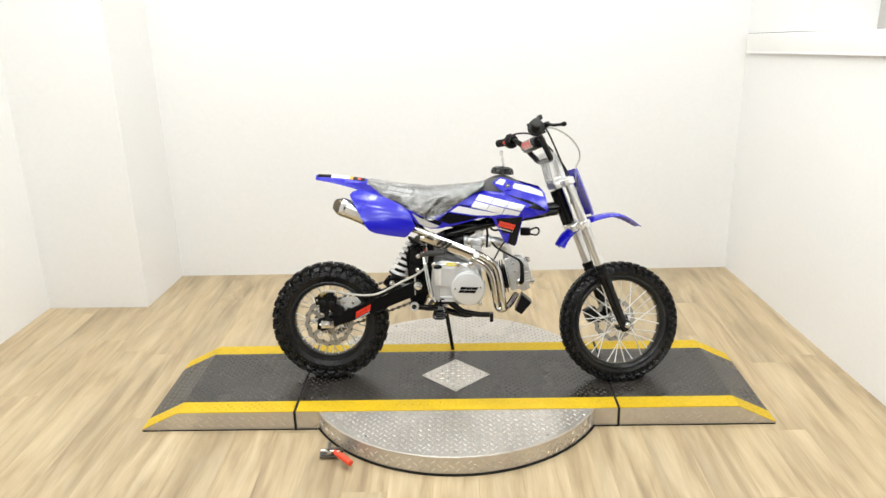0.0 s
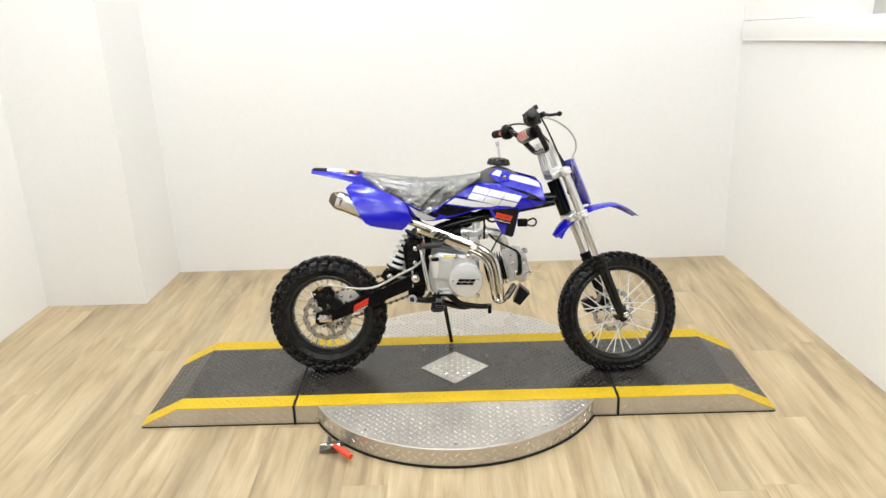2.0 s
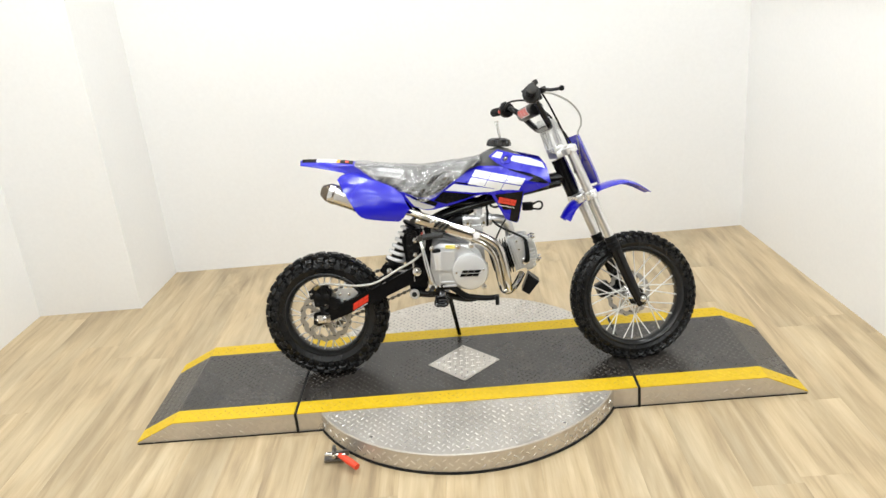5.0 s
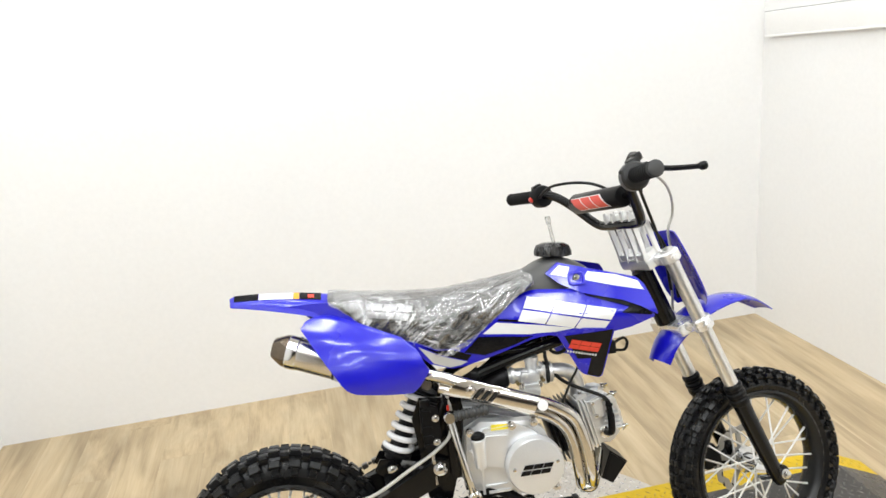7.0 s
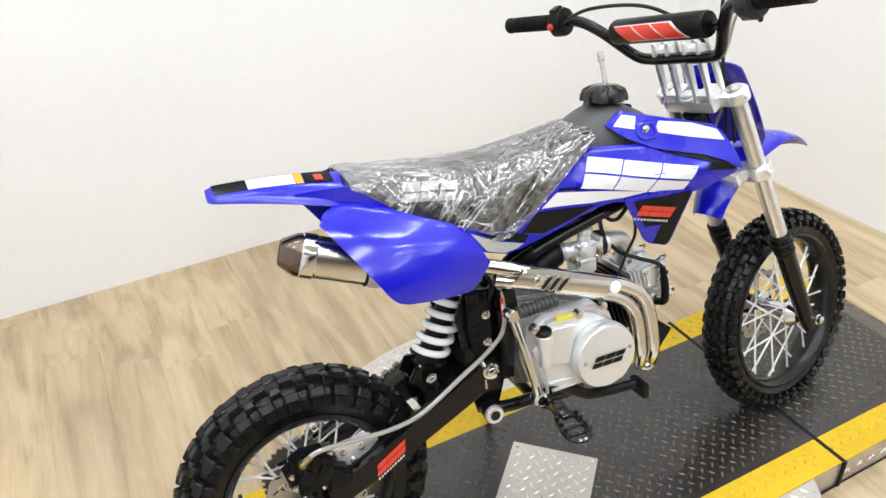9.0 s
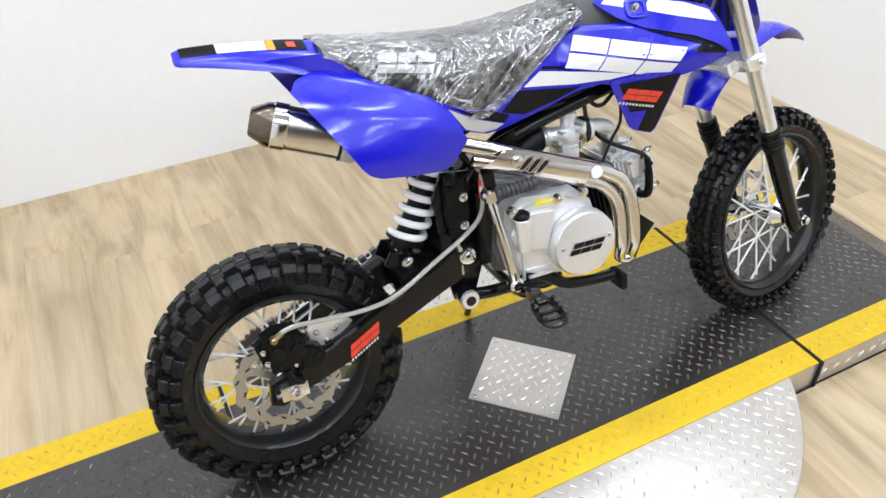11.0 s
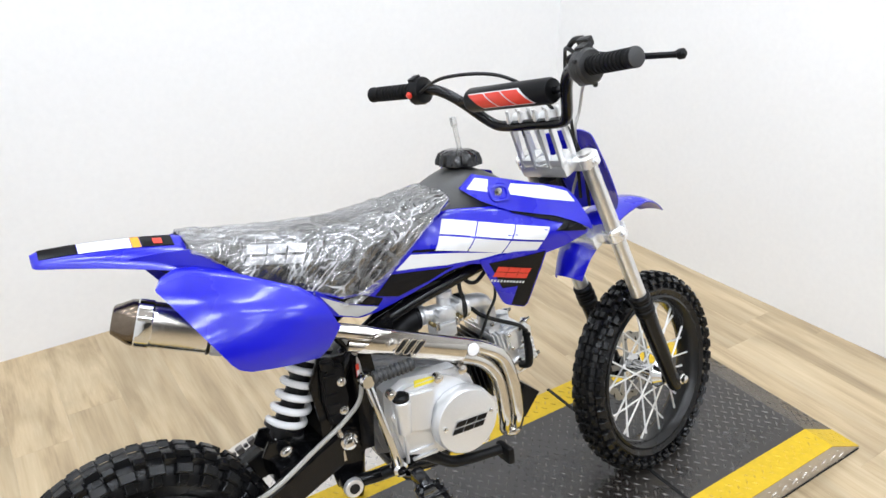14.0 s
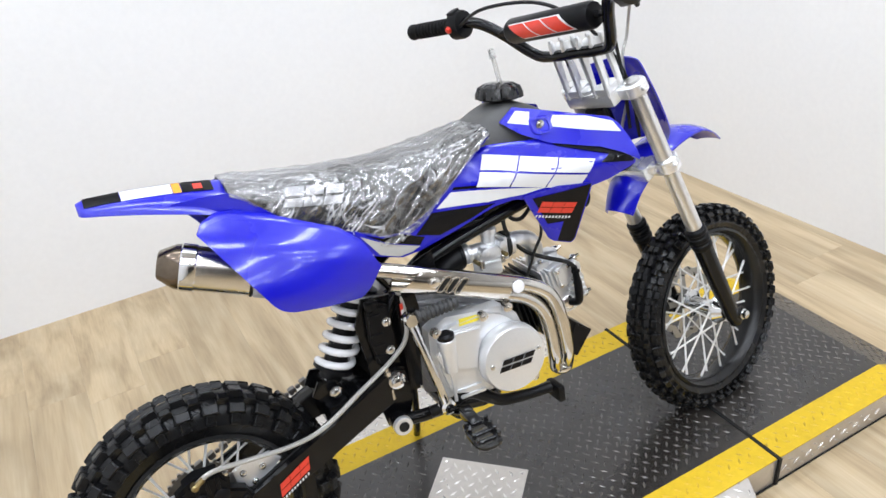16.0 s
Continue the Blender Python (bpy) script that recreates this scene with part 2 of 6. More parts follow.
def plank_material():
    """Light oak: long grain, knots and a shade of its own for each board."""
    m = bpy.data.materials.new("light_oak_plank")
    m.use_nodes = True
    nt = m.node_tree
    b = nt.nodes["Principled BSDF"]
    geo = nt.nodes.new("ShaderNodeTexCoord")
    oi = nt.nodes.new("ShaderNodeObjectInfo")
    off = nt.nodes.new("ShaderNodeVectorMath"); off.operation = "SCALE"; off.inputs[0].default_value = (7.0, 13.0, 5.0)
    nt.links.new(oi.outputs["Random"], off.inputs["Scale"])
    add = nt.nodes.new("ShaderNodeVectorMath"); add.operation = "ADD"
    nt.links.new(geo.outputs["Object"], add.inputs[0]); nt.links.new(off.outputs[0], add.inputs[1])
    mp = nt.nodes.new("ShaderNodeMapping"); mp.inputs["Scale"].default_value = (8.5, 0.8, 8.5)
    nt.links.new(add.outputs[0], mp.inputs["Vector"])
    g = nt.nodes.new("ShaderNodeTexNoise"); g.inputs["Scale"].default_value = 2.2; g.inputs["Detail"].default_value = 5; g.inputs["Distortion"].default_value = 0.7
    nt.links.new(mp.outputs[0], g.inputs["Vector"])
    mp2 = nt.nodes.new("ShaderNodeMapping"); mp2.inputs["Scale"].default_value = (60.0, 2.5, 60.0)
    nt.links.new(add.outputs[0], mp2.inputs["Vector"])
    g2 = nt.nodes.new("ShaderNodeTexNoise"); g2.inputs["Scale"].default_value = 3.0; g2.inputs["Detail"].default_value = 4
    nt.links.new(mp2.outputs[0], g2.inputs["Vector"])
    mxx = nt.nodes.new("ShaderNodeMath"); mxx.operation = "MULTIPLY_ADD"; mxx.inputs[1].default_value = 0.28
    nt.links.new(g2.outputs["Fac"], mxx.inputs[0]); nt.links.new(g.outputs["Fac"], mxx.inputs[2])
    cr = nt.nodes.new("ShaderNodeValToRGB")
    e = cr.color_ramp.elements
    e[0].position, e[0].color = 0.34, (0.275, 0.2, 0.117, 1)
    e[1].position, e[1].color = 0.9, (0.56, 0.455, 0.296, 1)
    k = cr.color_ramp.elements.new(0.6); k.color = (0.44, 0.337, 0.2, 1)
    nt.links.new(mxx.outputs[0], cr.inputs["Fac"])
    mr = nt.nodes.new("ShaderNodeMapRange")
    mr.inputs["To Min"].default_value, mr.inputs["To Max"].default_value = 0.93, 1.07
    nt.links.new(oi.outputs["Random"], mr.inputs["Value"])
    kn = nt.nodes.new("ShaderNodeTexNoise"); kn.inputs["Scale"].default_value = 5.5; kn.inputs["Detail"].default_value = 4; kn.inputs["Distortion"].default_value = 0.8
    mp3 = nt.nodes.new("ShaderNodeMapping"); mp3.inputs["Scale"].default_value = (1.3, 0.3, 1.3)
    nt.links.new(add.outputs[0], mp3.inputs["Vector"]); nt.links.new(mp3.outputs[0], kn.inputs["Vector"])
    kr = nt.nodes.new("ShaderNodeMapRange")
    kr.inputs["From Min"].default_value, kr.inputs["From Max"].default_value = 0.32, 0.62
    kr.inputs["To Min"].default_value, kr.inputs["To Max"].default_value = 0.82, 1.07
    nt.links.new(kn.outputs["Fac"], kr.inputs["Value"])
    km = nt.nodes.new("ShaderNodeMath"); km.operation = "MULTIPLY"
    nt.links.new(kr.outputs[0], km.inputs[0]); nt.links.new(mr.outputs[0], km.inputs[1])
    sc = nt.nodes.new("ShaderNodeVectorMath"); sc.operation = "SCALE"
    nt.links.new(cr.outputs["Color"], sc.inputs[0]); nt.links.new(km.outputs[0], sc.inputs["Scale"])
    nt.links.new(sc.outputs[0], b.inputs["Base Color"])
    rr = nt.nodes.new("ShaderNodeMapRange"); rr.inputs["To Min"].default_value, rr.inputs["To Max"].default_value = 0.32, 0.5
    nt.links.new(g.outputs["Fac"], rr.inputs["Value"]); nt.links.new(rr.outputs[0], b.inputs["Roughness"])
    bp = nt.nodes.new("ShaderNodeBump"); bp.inputs["Strength"].default_value = 0.12; bp.inputs["Distance"].default_value = 0.001
    nt.links.new(g2.outputs["Fac"], bp.inputs["Height"]); nt.links.new(bp.outputs[0], b.inputs["Normal"])
    return m


PLANK = plank_material()
TUBE = bpy.data.materials.new("lit_tube")
TUBE.use_nodes = True
TUBE.node_tree.nodes["Principled BSDF"].inputs["Emission Color"].default_value = (1, 0.95, 0.87, 1)
TUBE.node_tree.nodes["Principled BSDF"].inputs["Emission Strength"].default_value = 6.0

# ---- mesh tools ----
def part(name, bm, mat, parent=None, label="", smooth=35, recalc=True):
    """One mesh object from bm; faces shaded smooth up to an edge angle of `smooth` degrees (0: flat)."""
    if recalc:
        bmesh.ops.recalc_face_normals(bm, faces=bm.faces)
    if smooth:
        lim = radians(smooth)
        for f in bm.faces:
            f.smooth = True
        for e in bm.edges:
            e.smooth = not (len(e.link_faces) == 2 and e.calc_face_angle(0) > lim)
    me = bpy.data.meshes.new(name)
    bm.to_mesh(me)
    bm.free()
    me.materials.append(mat)
    ob = new(name, me)
    if parent is not None:
        ob.parent = parent
    if label:
        ob["label"] = label
    return ob


def thing(name, label, category, m=None, group="", kind=""):
    ob = new(name)
    ob.empty_display_size = 0.05
    if m is not None:
        ob.matrix_world = m
    return tagged(ob, label, category, group, kind)


def BM():
    return bmesh.new()


def box(bm, cx, cy, cz, sx, sy, sz, m=None, bev=0.0):
    r = bmesh.ops.create_cube(bm, size=1.0)
    vs = r["verts"]
    mm = Matrix.Translation((cx, cy, cz)) @ Matrix.Diagonal((sx, sy, sz, 1))
    bmesh.ops.transform(bm, matrix=(m @ mm) if m is not None else mm, verts=vs)
    if bev:
        es = list({e for v in vs for e in v.link_edges})
        bmesh.ops.bevel(bm, geom=es, offset=bev, segments=2, affect="EDGES", profile=0.6)


def ring(bm, c, u, v, r, n, ph=0.0):
    return [bm.verts.new(c + u * (r * math.cos(ph + 2 * math.pi * i / n)) + v * (r * math.sin(ph + 2 * math.pi * i / n))) for i in range(n)]


def bridge(bm, a, b, closed=True):
    n = len(a)
    for i in range(n if closed else n - 1):
        j = (i + 1) % n
        bm.faces.new((a[i], a[j], b[j], b[i]))


def basis(d):
    d = d.normalized()
    u = d.cross(Vector((0, 1, 0)))
    if u.length < 0.2:
        u = d.cross(Vector((1, 0, 0)))
    u.normalize()
    return u, d.cross(u).normalized()


def spline(pts, k=6):
    """Catmull-Rom through the points."""
    p = [Vector(q) for q in pts]
    if len(p) < 3 or k < 2:
        return p
    out = []
    for i in range(len(p) - 1):
        a, b, c, d = p[max(i - 1, 0)], p[i], p[i + 1], p[min(i + 2, len(p) - 1)]
        for s in range(k):
            t = s / k
            out.append(0.5 * ((2 * b) + (c - a) * t + (2 * a - 5 * b + 4 * c - d) * t * t + (3 * b - a - 3 * c + d) * t ** 3))
    return out + [p[-1]]


def tube(bm, pts, r, n=10, k=6, cap=True):
    """A round bar along a smooth path; r is one radius or one for each given point."""
    rs = r if isinstance(r, (list, tuple)) else [r] * len(pts)
    path = spline(pts, k)
    m = len(path) - 1
    u = None
    last = None
    first = None
    for i, c in enumerate(path):
        d = (path[min(i + 1, m)] - path[max(i - 1, 0)]).normalized()
        if u is None:
            u, v = basis(d)
        else:
            u = (u - d * u.dot(d)).normalized()
            v = d.cross(u)
        f = i / m * (len(rs) - 1)
        j = min(int(f), len(rs) - 2) if len(rs) > 1 else 0
        rad = rs[j] + (rs[min(j + 1, len(rs) - 1)] - rs[j]) * (f - j)
        cur = ring(bm, c, u, v, rad, n)
        if last:
            bridge(bm, last, cur)
        else:
            first = cur
        last = cur
    if cap:
        bm.faces.new(first[::-1])
        bm.faces.new(last)


def lathe(bm, prof, c=(0, 0, 0), axis=(0, 1, 0), n=32, closed=False):
    """Turns (radius, along) pairs round an axis through c."""
    c, d = Vector(c), Vector(axis).normalized()
    u, v = basis(d)
    rs = [ring(bm, c + d * a, u, v, max(r, 1e-4), n) for r, a in prof]
    for a, b in zip(rs, rs[1:]):
        bridge(bm, a, b)
    if closed:
        bridge(bm, rs[-1], rs[0])
    else:
        bm.faces.new(rs[0][::-1])
        bm.faces.new(rs[-1])


def rod(bm, a, b, r, n=10, r2=None):
    tube(bm, [a, b], [r, r if r2 is None else r2], n, 1)


def bolt(bm, c, axis, r=0.007, h=0.006):
    lathe(bm, [(r * 1.25, 0), (r * 1.25, h * 0.3), (r, h * 0.35), (r, h * 0.85), (r * 0.75, h)], c, axis, 6 if r < 0.005 else 12)


def extrude_poly(bm, poly, y0, y1, bev=0.0):
    """A plate: (x, z) outline between two y planes."""
    a = [bm.verts.new((x, y0, z)) for x, z in poly]
    b = [bm.verts.new((x, y1, z)) for x, z in poly]
    f1, f2 = bm.faces.new(a), bm.faces.new(b[::-1])
    bridge(bm, a, b)
    if bev:
        es = list(f1.edges) + list(f2.edges)
        bmesh.ops.bevel(bm, geom=es, offset=bev, segments=2, affect="EDGES")
    return f1, f2


def lerp_list(tab, x):
    if x <= tab[0][0]:
        return tab[0][1]
    for (a, p), (b, q) in zip(tab, tab[1:]):
        if x <= b:
            return p + (q - p) * (x - a) / (b - a)
    return tab[-1][1]


def smooth_list(tab, x, w=0.012):
    return (lerp_list(tab, x - w) + 2 * lerp_list(tab, x) + lerp_list(tab, x + w)) / 4


def sheet(bm, upper, lower, yf, thick=0.004, nx=48, nz=10, side=-1):
    """A curved shell: columns in x between a lower and an upper line, its depth from yf(x, z); side -1 is the machine's right."""
    x0, x1 = max(upper[0][0], lower[0][0]), min(upper[-1][0], lower[-1][0])
    outer, inner = [], []
    for i in range(nx + 1):
        x = x0 + (x1 - x0) * i / nx
        za, zb = lerp_list(lower, x), lerp_list(upper, x)
        if zb - za < 0.002:
            zb = za + 0.002
        co, ci = [], []
        for j in range(nz + 1):
            z = za + (zb - za) * j / nz
            y = yf(x, z)
            co.append(bm.verts.new((x, side * y, z)))
            ci.append(bm.verts.new((x, side * (y - thick), z)))
        outer.append(co)
        inner.append(ci)
    for g in (outer, inner):
        for a, b in zip(g, g[1:]):
            bridge(bm, a, b, False)
    loop = lambda g: [c[0] for c in g] + g[-1][1:] + [c[-1] for c in g[-2::-1]] + g[0][-2:0:-1]
    bridge(bm, loop(outer), loop(inner))


def decal(bm, poly, yf, eps=0.0012, side=-1, step=0.02):
    """A thin sticker: (x, z) outline laid on the surface yf."""
    vs = [bm.verts.new((x, 0, z)) for x, z in poly]
    f = bm.faces.new(vs)
    bmesh.ops.triangulate(bm, faces=[f])
    todo = {v for v in vs}
    for _ in range(4):
        es = [e for e in bm.edges if e.calc_length() > step and abs(e.verts[0].co.y) < 1e-6 and abs(e.verts[1].co.y) < 1e-6]
        if not es:
            break
        bmesh.ops.subdivide_edges(bm, edges=es, cuts=1)
        bmesh.ops.triangulate(bm, faces=[q for q in bm.faces if len(q.verts) > 3])
    for v in bm.verts:
        if abs(v.co.y) < 1e-6:
            v.co.y = side * (yf(v.co.x, v.co.z) + eps)


def slant_bars(x0, z0, x1, z1, h, lean, n=3, gap=0.09, slit=0.16, rows=2):
    """Outlines of a row of slanted plain blocks, each split by one slit, from (x0, z0) along to (x1, z1)."""
    out = []
    dx, dz = (x1 - x0) / n, (z1 - z0) / n
    for i in range(n):
        bx, bz = x0 + dx * i, z0 + dz * i
        wx, wz = dx * (1 - gap), dz * (1 - gap)
        bar = (1 - slit * (rows - 1)) / rows
        for lo, hi in [(r * (bar + slit), r * (bar + slit) + bar) for r in range(rows)]:
            out.append([(bx + lean * lo, bz + h * lo), (bx + wx + lean * lo, bz + wz + h * lo), (bx + wx + lean * hi, bz + wz + h * hi), (bx + lean * hi, bz + h * hi)])
    return out

# ---- room ----
YB = 4.04


def wall(name, poly, z0, z1, label, mat=WALL):
    bm = BM()
    a = [bm.verts.new((x, y, z0)) for x, y in poly]
    b = [bm.verts.new((x, y, z1)) for x, y in poly]
    bm.faces.new(a[::-1]); bm.faces.new(b); bridge(bm, a, b)
    return tagged(part(name, bm, mat, smooth=0), label, "wall", kind="structure")


YF = -5.2
wall("wall_north", [(-1.62, YB), (1.57, YB), (1.57, YB + 0.12), (-1.62, YB + 0.12)], 0, CEIL, "smooth white painted back wall of the photo bay")
LEDGE = lambda y: 1.314 + 0.0664 * (YB - y)
EX = lambda y: 1.57 + 0.0606 * (YB - y)
bm = BM()
a = [bm.verts.new(p) for p in ((EX(YB + 0.12), YB + 0.12, 0), (EX(YF), YF, 0), (EX(YF) + 0.12, YF, 0), (EX(YB + 0.12) + 0.12, YB + 0.12, 0))]
b = [bm.verts.new((v.co.x, v.co.y, LEDGE(v.co.y))) for v in a]
bm.faces.new(a[::-1]); bm.faces.new(b); bridge(bm, a, b)
tagged(part("wall_east", bm, WALL, smooth=0), "smooth white painted side wall below a ledge moulding", "wall", kind="structure")
bm = BM()
a = [bm.verts.new((x, y, LEDGE(y) + 0.002)) for x, y in ((EX(YB + 0.12), YB + 0.12), (EX(3.4), 3.4), (EX(3.4) + 0.42, 3.4), (EX(YB + 0.12) + 0.42, YB + 0.12))]
b = [bm.verts.new((v.co.x, v.co.y, CEIL)) for v in a]
bm.faces.new(a[::-1]); bm.faces.new(b); bridge(bm, a, b)
tagged(part("wall_east_pier", bm, WALL, smooth=0), "white painted pier standing on the ledge", "wall", kind="structure")
# recessed wall, coloured grey to show it in shade
wall("wall_east_back", [(EX(3.4) + 0.3, 3.398), (EX(YF) + 0.3, YF), (EX(YF) + 0.42, YF), (EX(3.4) + 0.42, 3.398)], 1.2, CEIL, "set-back wall above the ledge, its shade put into a grey colour", WALLG)
bm = BM()
a = [bm.verts.new((x, y, LEDGE(y) - 0.05)) for x, y in ((EX(3.4) + 0.121, 3.397), (EX(YF) + 0.121, YF), (EX(YF) + 0.299, YF), (EX(3.4) + 0.299, 3.397))]
b = [bm.verts.new((v.co.x, v.co.y, LEDGE(v.co.y) - 0.004)) for v in a]
bm.faces.new(a[::-1]); bm.faces.new(b); bridge(bm, a, b)
tagged(part("wall_ledge", bm, TRIMW, smooth=0), "white painted ledge on the side wall", "ledge", kind="structure")
wall("wall_pier", [(-1.62, YB + 0.12), (-1.62, YB), (-1.645, 3.57), (-2.18, 3.575), (-2.18, YB + 0.12)], 0, CEIL, "white painted corner pier beside the bay")
wall("wall_west", [(-2.18, 3.575), (-2.52, YF), (-2.64, YF), (-2.3, 3.575)], 0, CEIL, "smooth white painted side wall")
# unseen, added: keeps fill light low and reflections dark from the camera side
wall("wall_south", [(-2.64, YF), (2.6, YF), (2.6, YF - 0.12), (-2.64, YF - 0.12)], 0, CEIL, "unseen dark wall added behind the camera to cut front light", WALLD)
bm = BM(); box(bm, 0.0, -0.55, CEIL + 0.05, 5.5, 9.7, 0.1)
tagged(part("ceiling", bm, CEILM, smooth=0), "off-white ceiling with tube lamps", "ceiling", kind="structure")
bm = BM()
for (ax, ay), (bx, by) in [((1.566, 4.0), (2.12, YF + 0.02))]:
    d = Vector((bx - ax, by - ay, 0)); L = d.length
    m = Matrix.Translation((ax, ay, 0)) @ Vector((1, 0, 0)).rotation_difference(d.normalized()).to_matrix().to_4x4()
    m = m @ pose(0, 0, 1.217, 0, -3.8, 0)
    box(bm, L / 2, -0.006, 0.05, L, 0.012, 0.096, m, 0.004)
    box(bm, L / 2, -0.008, 0.004, L, 0.016, 0.008, m, 0.002)
tagged(part("wall_rail", bm, TRIMW), "white painted moulding along the wall", "moulding", kind="structure")


def ceiling_lamp(x, y):
    t = thing("ceiling_light", "white tube lamp fixture on the ceiling, lit", "ceiling light", pose(x, y, CEIL), "ceiling tube lamps")
    bm = BM(); box(bm, 0, 0, -0.025, 0.62, 0.18, 0.05, None, 0.006)
    part("housing", bm, FIXT, t)
    for s in (-1, 1):
        bm = BM(); rod(bm, (-0.28, s * 0.04, -0.058), (0.28, s * 0.04, -0.058), 0.012, 12)
        part("tube", bm, TUBE, t, "lit fluorescent tube")
    return t


for lx, ly in LAMP_ROWS:
    ceiling_lamp(lx, ly)

# ---- turntable platform with two ramps ----
PY0, PY1, PH, YS = 2.335, 2.905, 0.075, 0.078
PC = (PY0 + PY1) / 2
XS, XB, XT = 0.607, 1.055, 1.2
DISC_R = 0.592


def tread_bars(bm, inside, x0, x1, y0, y1, z, pitch=0.03, ln=0.024, wd=0.0068, ht=0.0018, tilt=0.0, turn=0.0):
    """Raised five-sided lugs of diamond plate, alternate ones crosswise, where inside(x, y) holds."""
    ct, st, cx, cy = math.cos(turn), math.sin(turn), (x0 + x1) / 2, (y0 + y1) / 2
    half = max(x1 - x0, y1 - y0) / 2 * (1.45 if turn else 1.0)
    n = int(half / pitch) + 1
    for i in range(-n, n + 1):
        for j in range(-n, n + 1):
            gx, gy = (i + 0.5) * pitch, (j + 0.5) * pitch
            x, y = cx + ct * gx - st * gy, cy + st * gx + ct * gy
            if not (x0 < x < x1 and y0 < y < y1) or not inside(x, y):
                continue
            a = turn + (0.12 if (i + j) % 2 else math.pi / 2 - 0.12)
            c, s = math.cos(a), math.sin(a)
            zz = z(x, y) if callable(z) else z
            pts = []
            for px, py in ((-1, 0), (0, -1), (1, 0), (0, 1)):
                qx, qy = px * ln / 2, py * wd / 2
                X, Y = x + c * qx - s * qy, y + s * qx + c * qy
                pts.append(bm.verts.new((X, Y, z(X, Y) if callable(z) else zz)))
            up = []
            for px, py in ((-0.45, 0), (0.45, 0)):
                qx = px * ln / 2
                X, Y = x + c * qx, y + s * qx
                up.append(bm.verts.new((X, Y, (z(X, Y) if callable(z) else zz) + ht)))
            for tri in ((pts[0], pts[1], up[0]), (pts[1], up[1], up[0]), (pts[1], pts[2], up[1]), (pts[2], pts[3], up[1]), (pts[3], up[0], up[1]), (pts[3], pts[0], up[0])):
                bm.faces.new(tri)


def deck_ramp(s):
    """A wedge-ended deck section; s is -1 or 1 for the end it stands at."""
    t = thing("platform_ramp", "grey coated diamond plate ramp with yellow edges", "ramp", pose(0, 0, 0), "platform ramps")
    x0, xb, xt = s * (XS + 0.006), s * XB, s * XT
    zt = lambda x, y: PH if abs(x) <= XB else PH + (0.006 - PH) * min(1.0, (abs(x) - XB) / (XT - XB))
    bm = BM()
    prof = [(x0, 0.0), (x0, PH), (xb, PH), (xt, 0.006), (xt, 0.0)]
    a = [bm.verts.new((x, PY0, z)) for x, z in prof]; b = [bm.verts.new((x, PY1, z)) for x, z in prof]
    bm.faces.new(a); bm.faces.new(b[::-1]); bridge(bm, a, b)
    part("side_skirt", bm, TREADA, t, "bare aluminium diamond plate", smooth=0)
    e = 0.003

    def slab(name, y0, y1, mat, lab):
        bm = BM()
        out = [(x0, PH), (xb, PH), (xt, 0.006)]
        n = len(out)
        a = [bm.verts.new((x, y0, z)) for x, z in out]; b = [bm.verts.new((x, y1, z)) for x, z in out]
        c = [bm.verts.new((x, y0, z + e)) for x, z in out]; d = [bm.verts.new((x, y1, z + e)) for x, z in out]
        bridge(bm, a, b, False); bridge(bm, c, d, False)
        bridge(bm, a, c, False); bridge(bm, b, d, False)
        bm.faces.new((a[0], b[0], d[0], c[0])); bm.faces.new((a[-1], b[-1], d[-1], c[-1]))
        bmesh.ops.recalc_face_normals(bm, faces=bm.faces)
        lo, hi = min(abs(x0), XT), XT
        pc = part(name, bm, mat, t, lab, smooth=0, recalc=False)
        bm = BM()
        tread_bars(bm, lambda x, y: y0 + 0.012 < y < y1 - 0.012 and abs(x) < XT - 0.014, min(x0, xt), max(x0, xt), y0, y1, lambda x, y: zt(x, y) + e, 0.0215, 0.0192, 0.006, turn=math.pi / 4)
        lg = part("tread_pattern", bm, LUGC if mat is GREYC else LUGY if mat is YELLOW else mat, pc, smooth=0)
        lg["kind"] = "stuff"
    slab("deck", PY0 + YS, PY1 - YS, GREYC, "dark grey coated tread deck")
    slab("edge_strip", PY0, PY0 + YS, YELLOW, "yellow painted edge strip")
    slab("edge_strip", PY1 - YS, PY1, YELLOW, "yellow painted edge strip")
    bm = BM(); box(bm, (x0 + xt) / 2, (PY0 + PY1) / 2, 0.002, abs(xt - x0) - 0.006, PY1 - PY0 + 0.005, 0.004)
    part("base_seal", bm, GAPM, t, smooth=0)
    bm = BM()
    tread_bars_side = [(x0 + s * (0.02 + 0.02 * i)) for i in range(29)]
    for i, x in enumerate(tread_bars_side):
        if abs(x) > XT - 0.05:
            continue
        zz = min(0.038, zt(x, 0) * 0.5)
        for k, dz in ((0, 0.014), (1, -0.002), (2, -0.018)):
            if (i + k) % 2:
                m = pose(x, PY0, zz + dz, 0, -35 if k == 1 else 35, 0)
                box(bm, 0, -0.001, 0, 0.018, 0.003, 0.004, m, 0.001)
    part("tread_pattern", bm, TREADA, t)
    return t


for s in (-1, 1):
    deck_ramp(s)

centre = thing("turntable", "round diamond plate turntable with a grey deck and yellow edges", "turntable", pose(0, 0, 0))
bm = BM()
lathe(bm, [(DISC_R - 0.004, 0.004), (DISC_R, 0.008), (DISC_R, PH - 0.004), (DISC_R - 0.003, PH)], (0, PC, 0), (0, 0, 1), 128)
part("disc", bm, TREADA, centre, "worn bare aluminium diamond plate disc", smooth=30, recalc=True)
bm = BM()
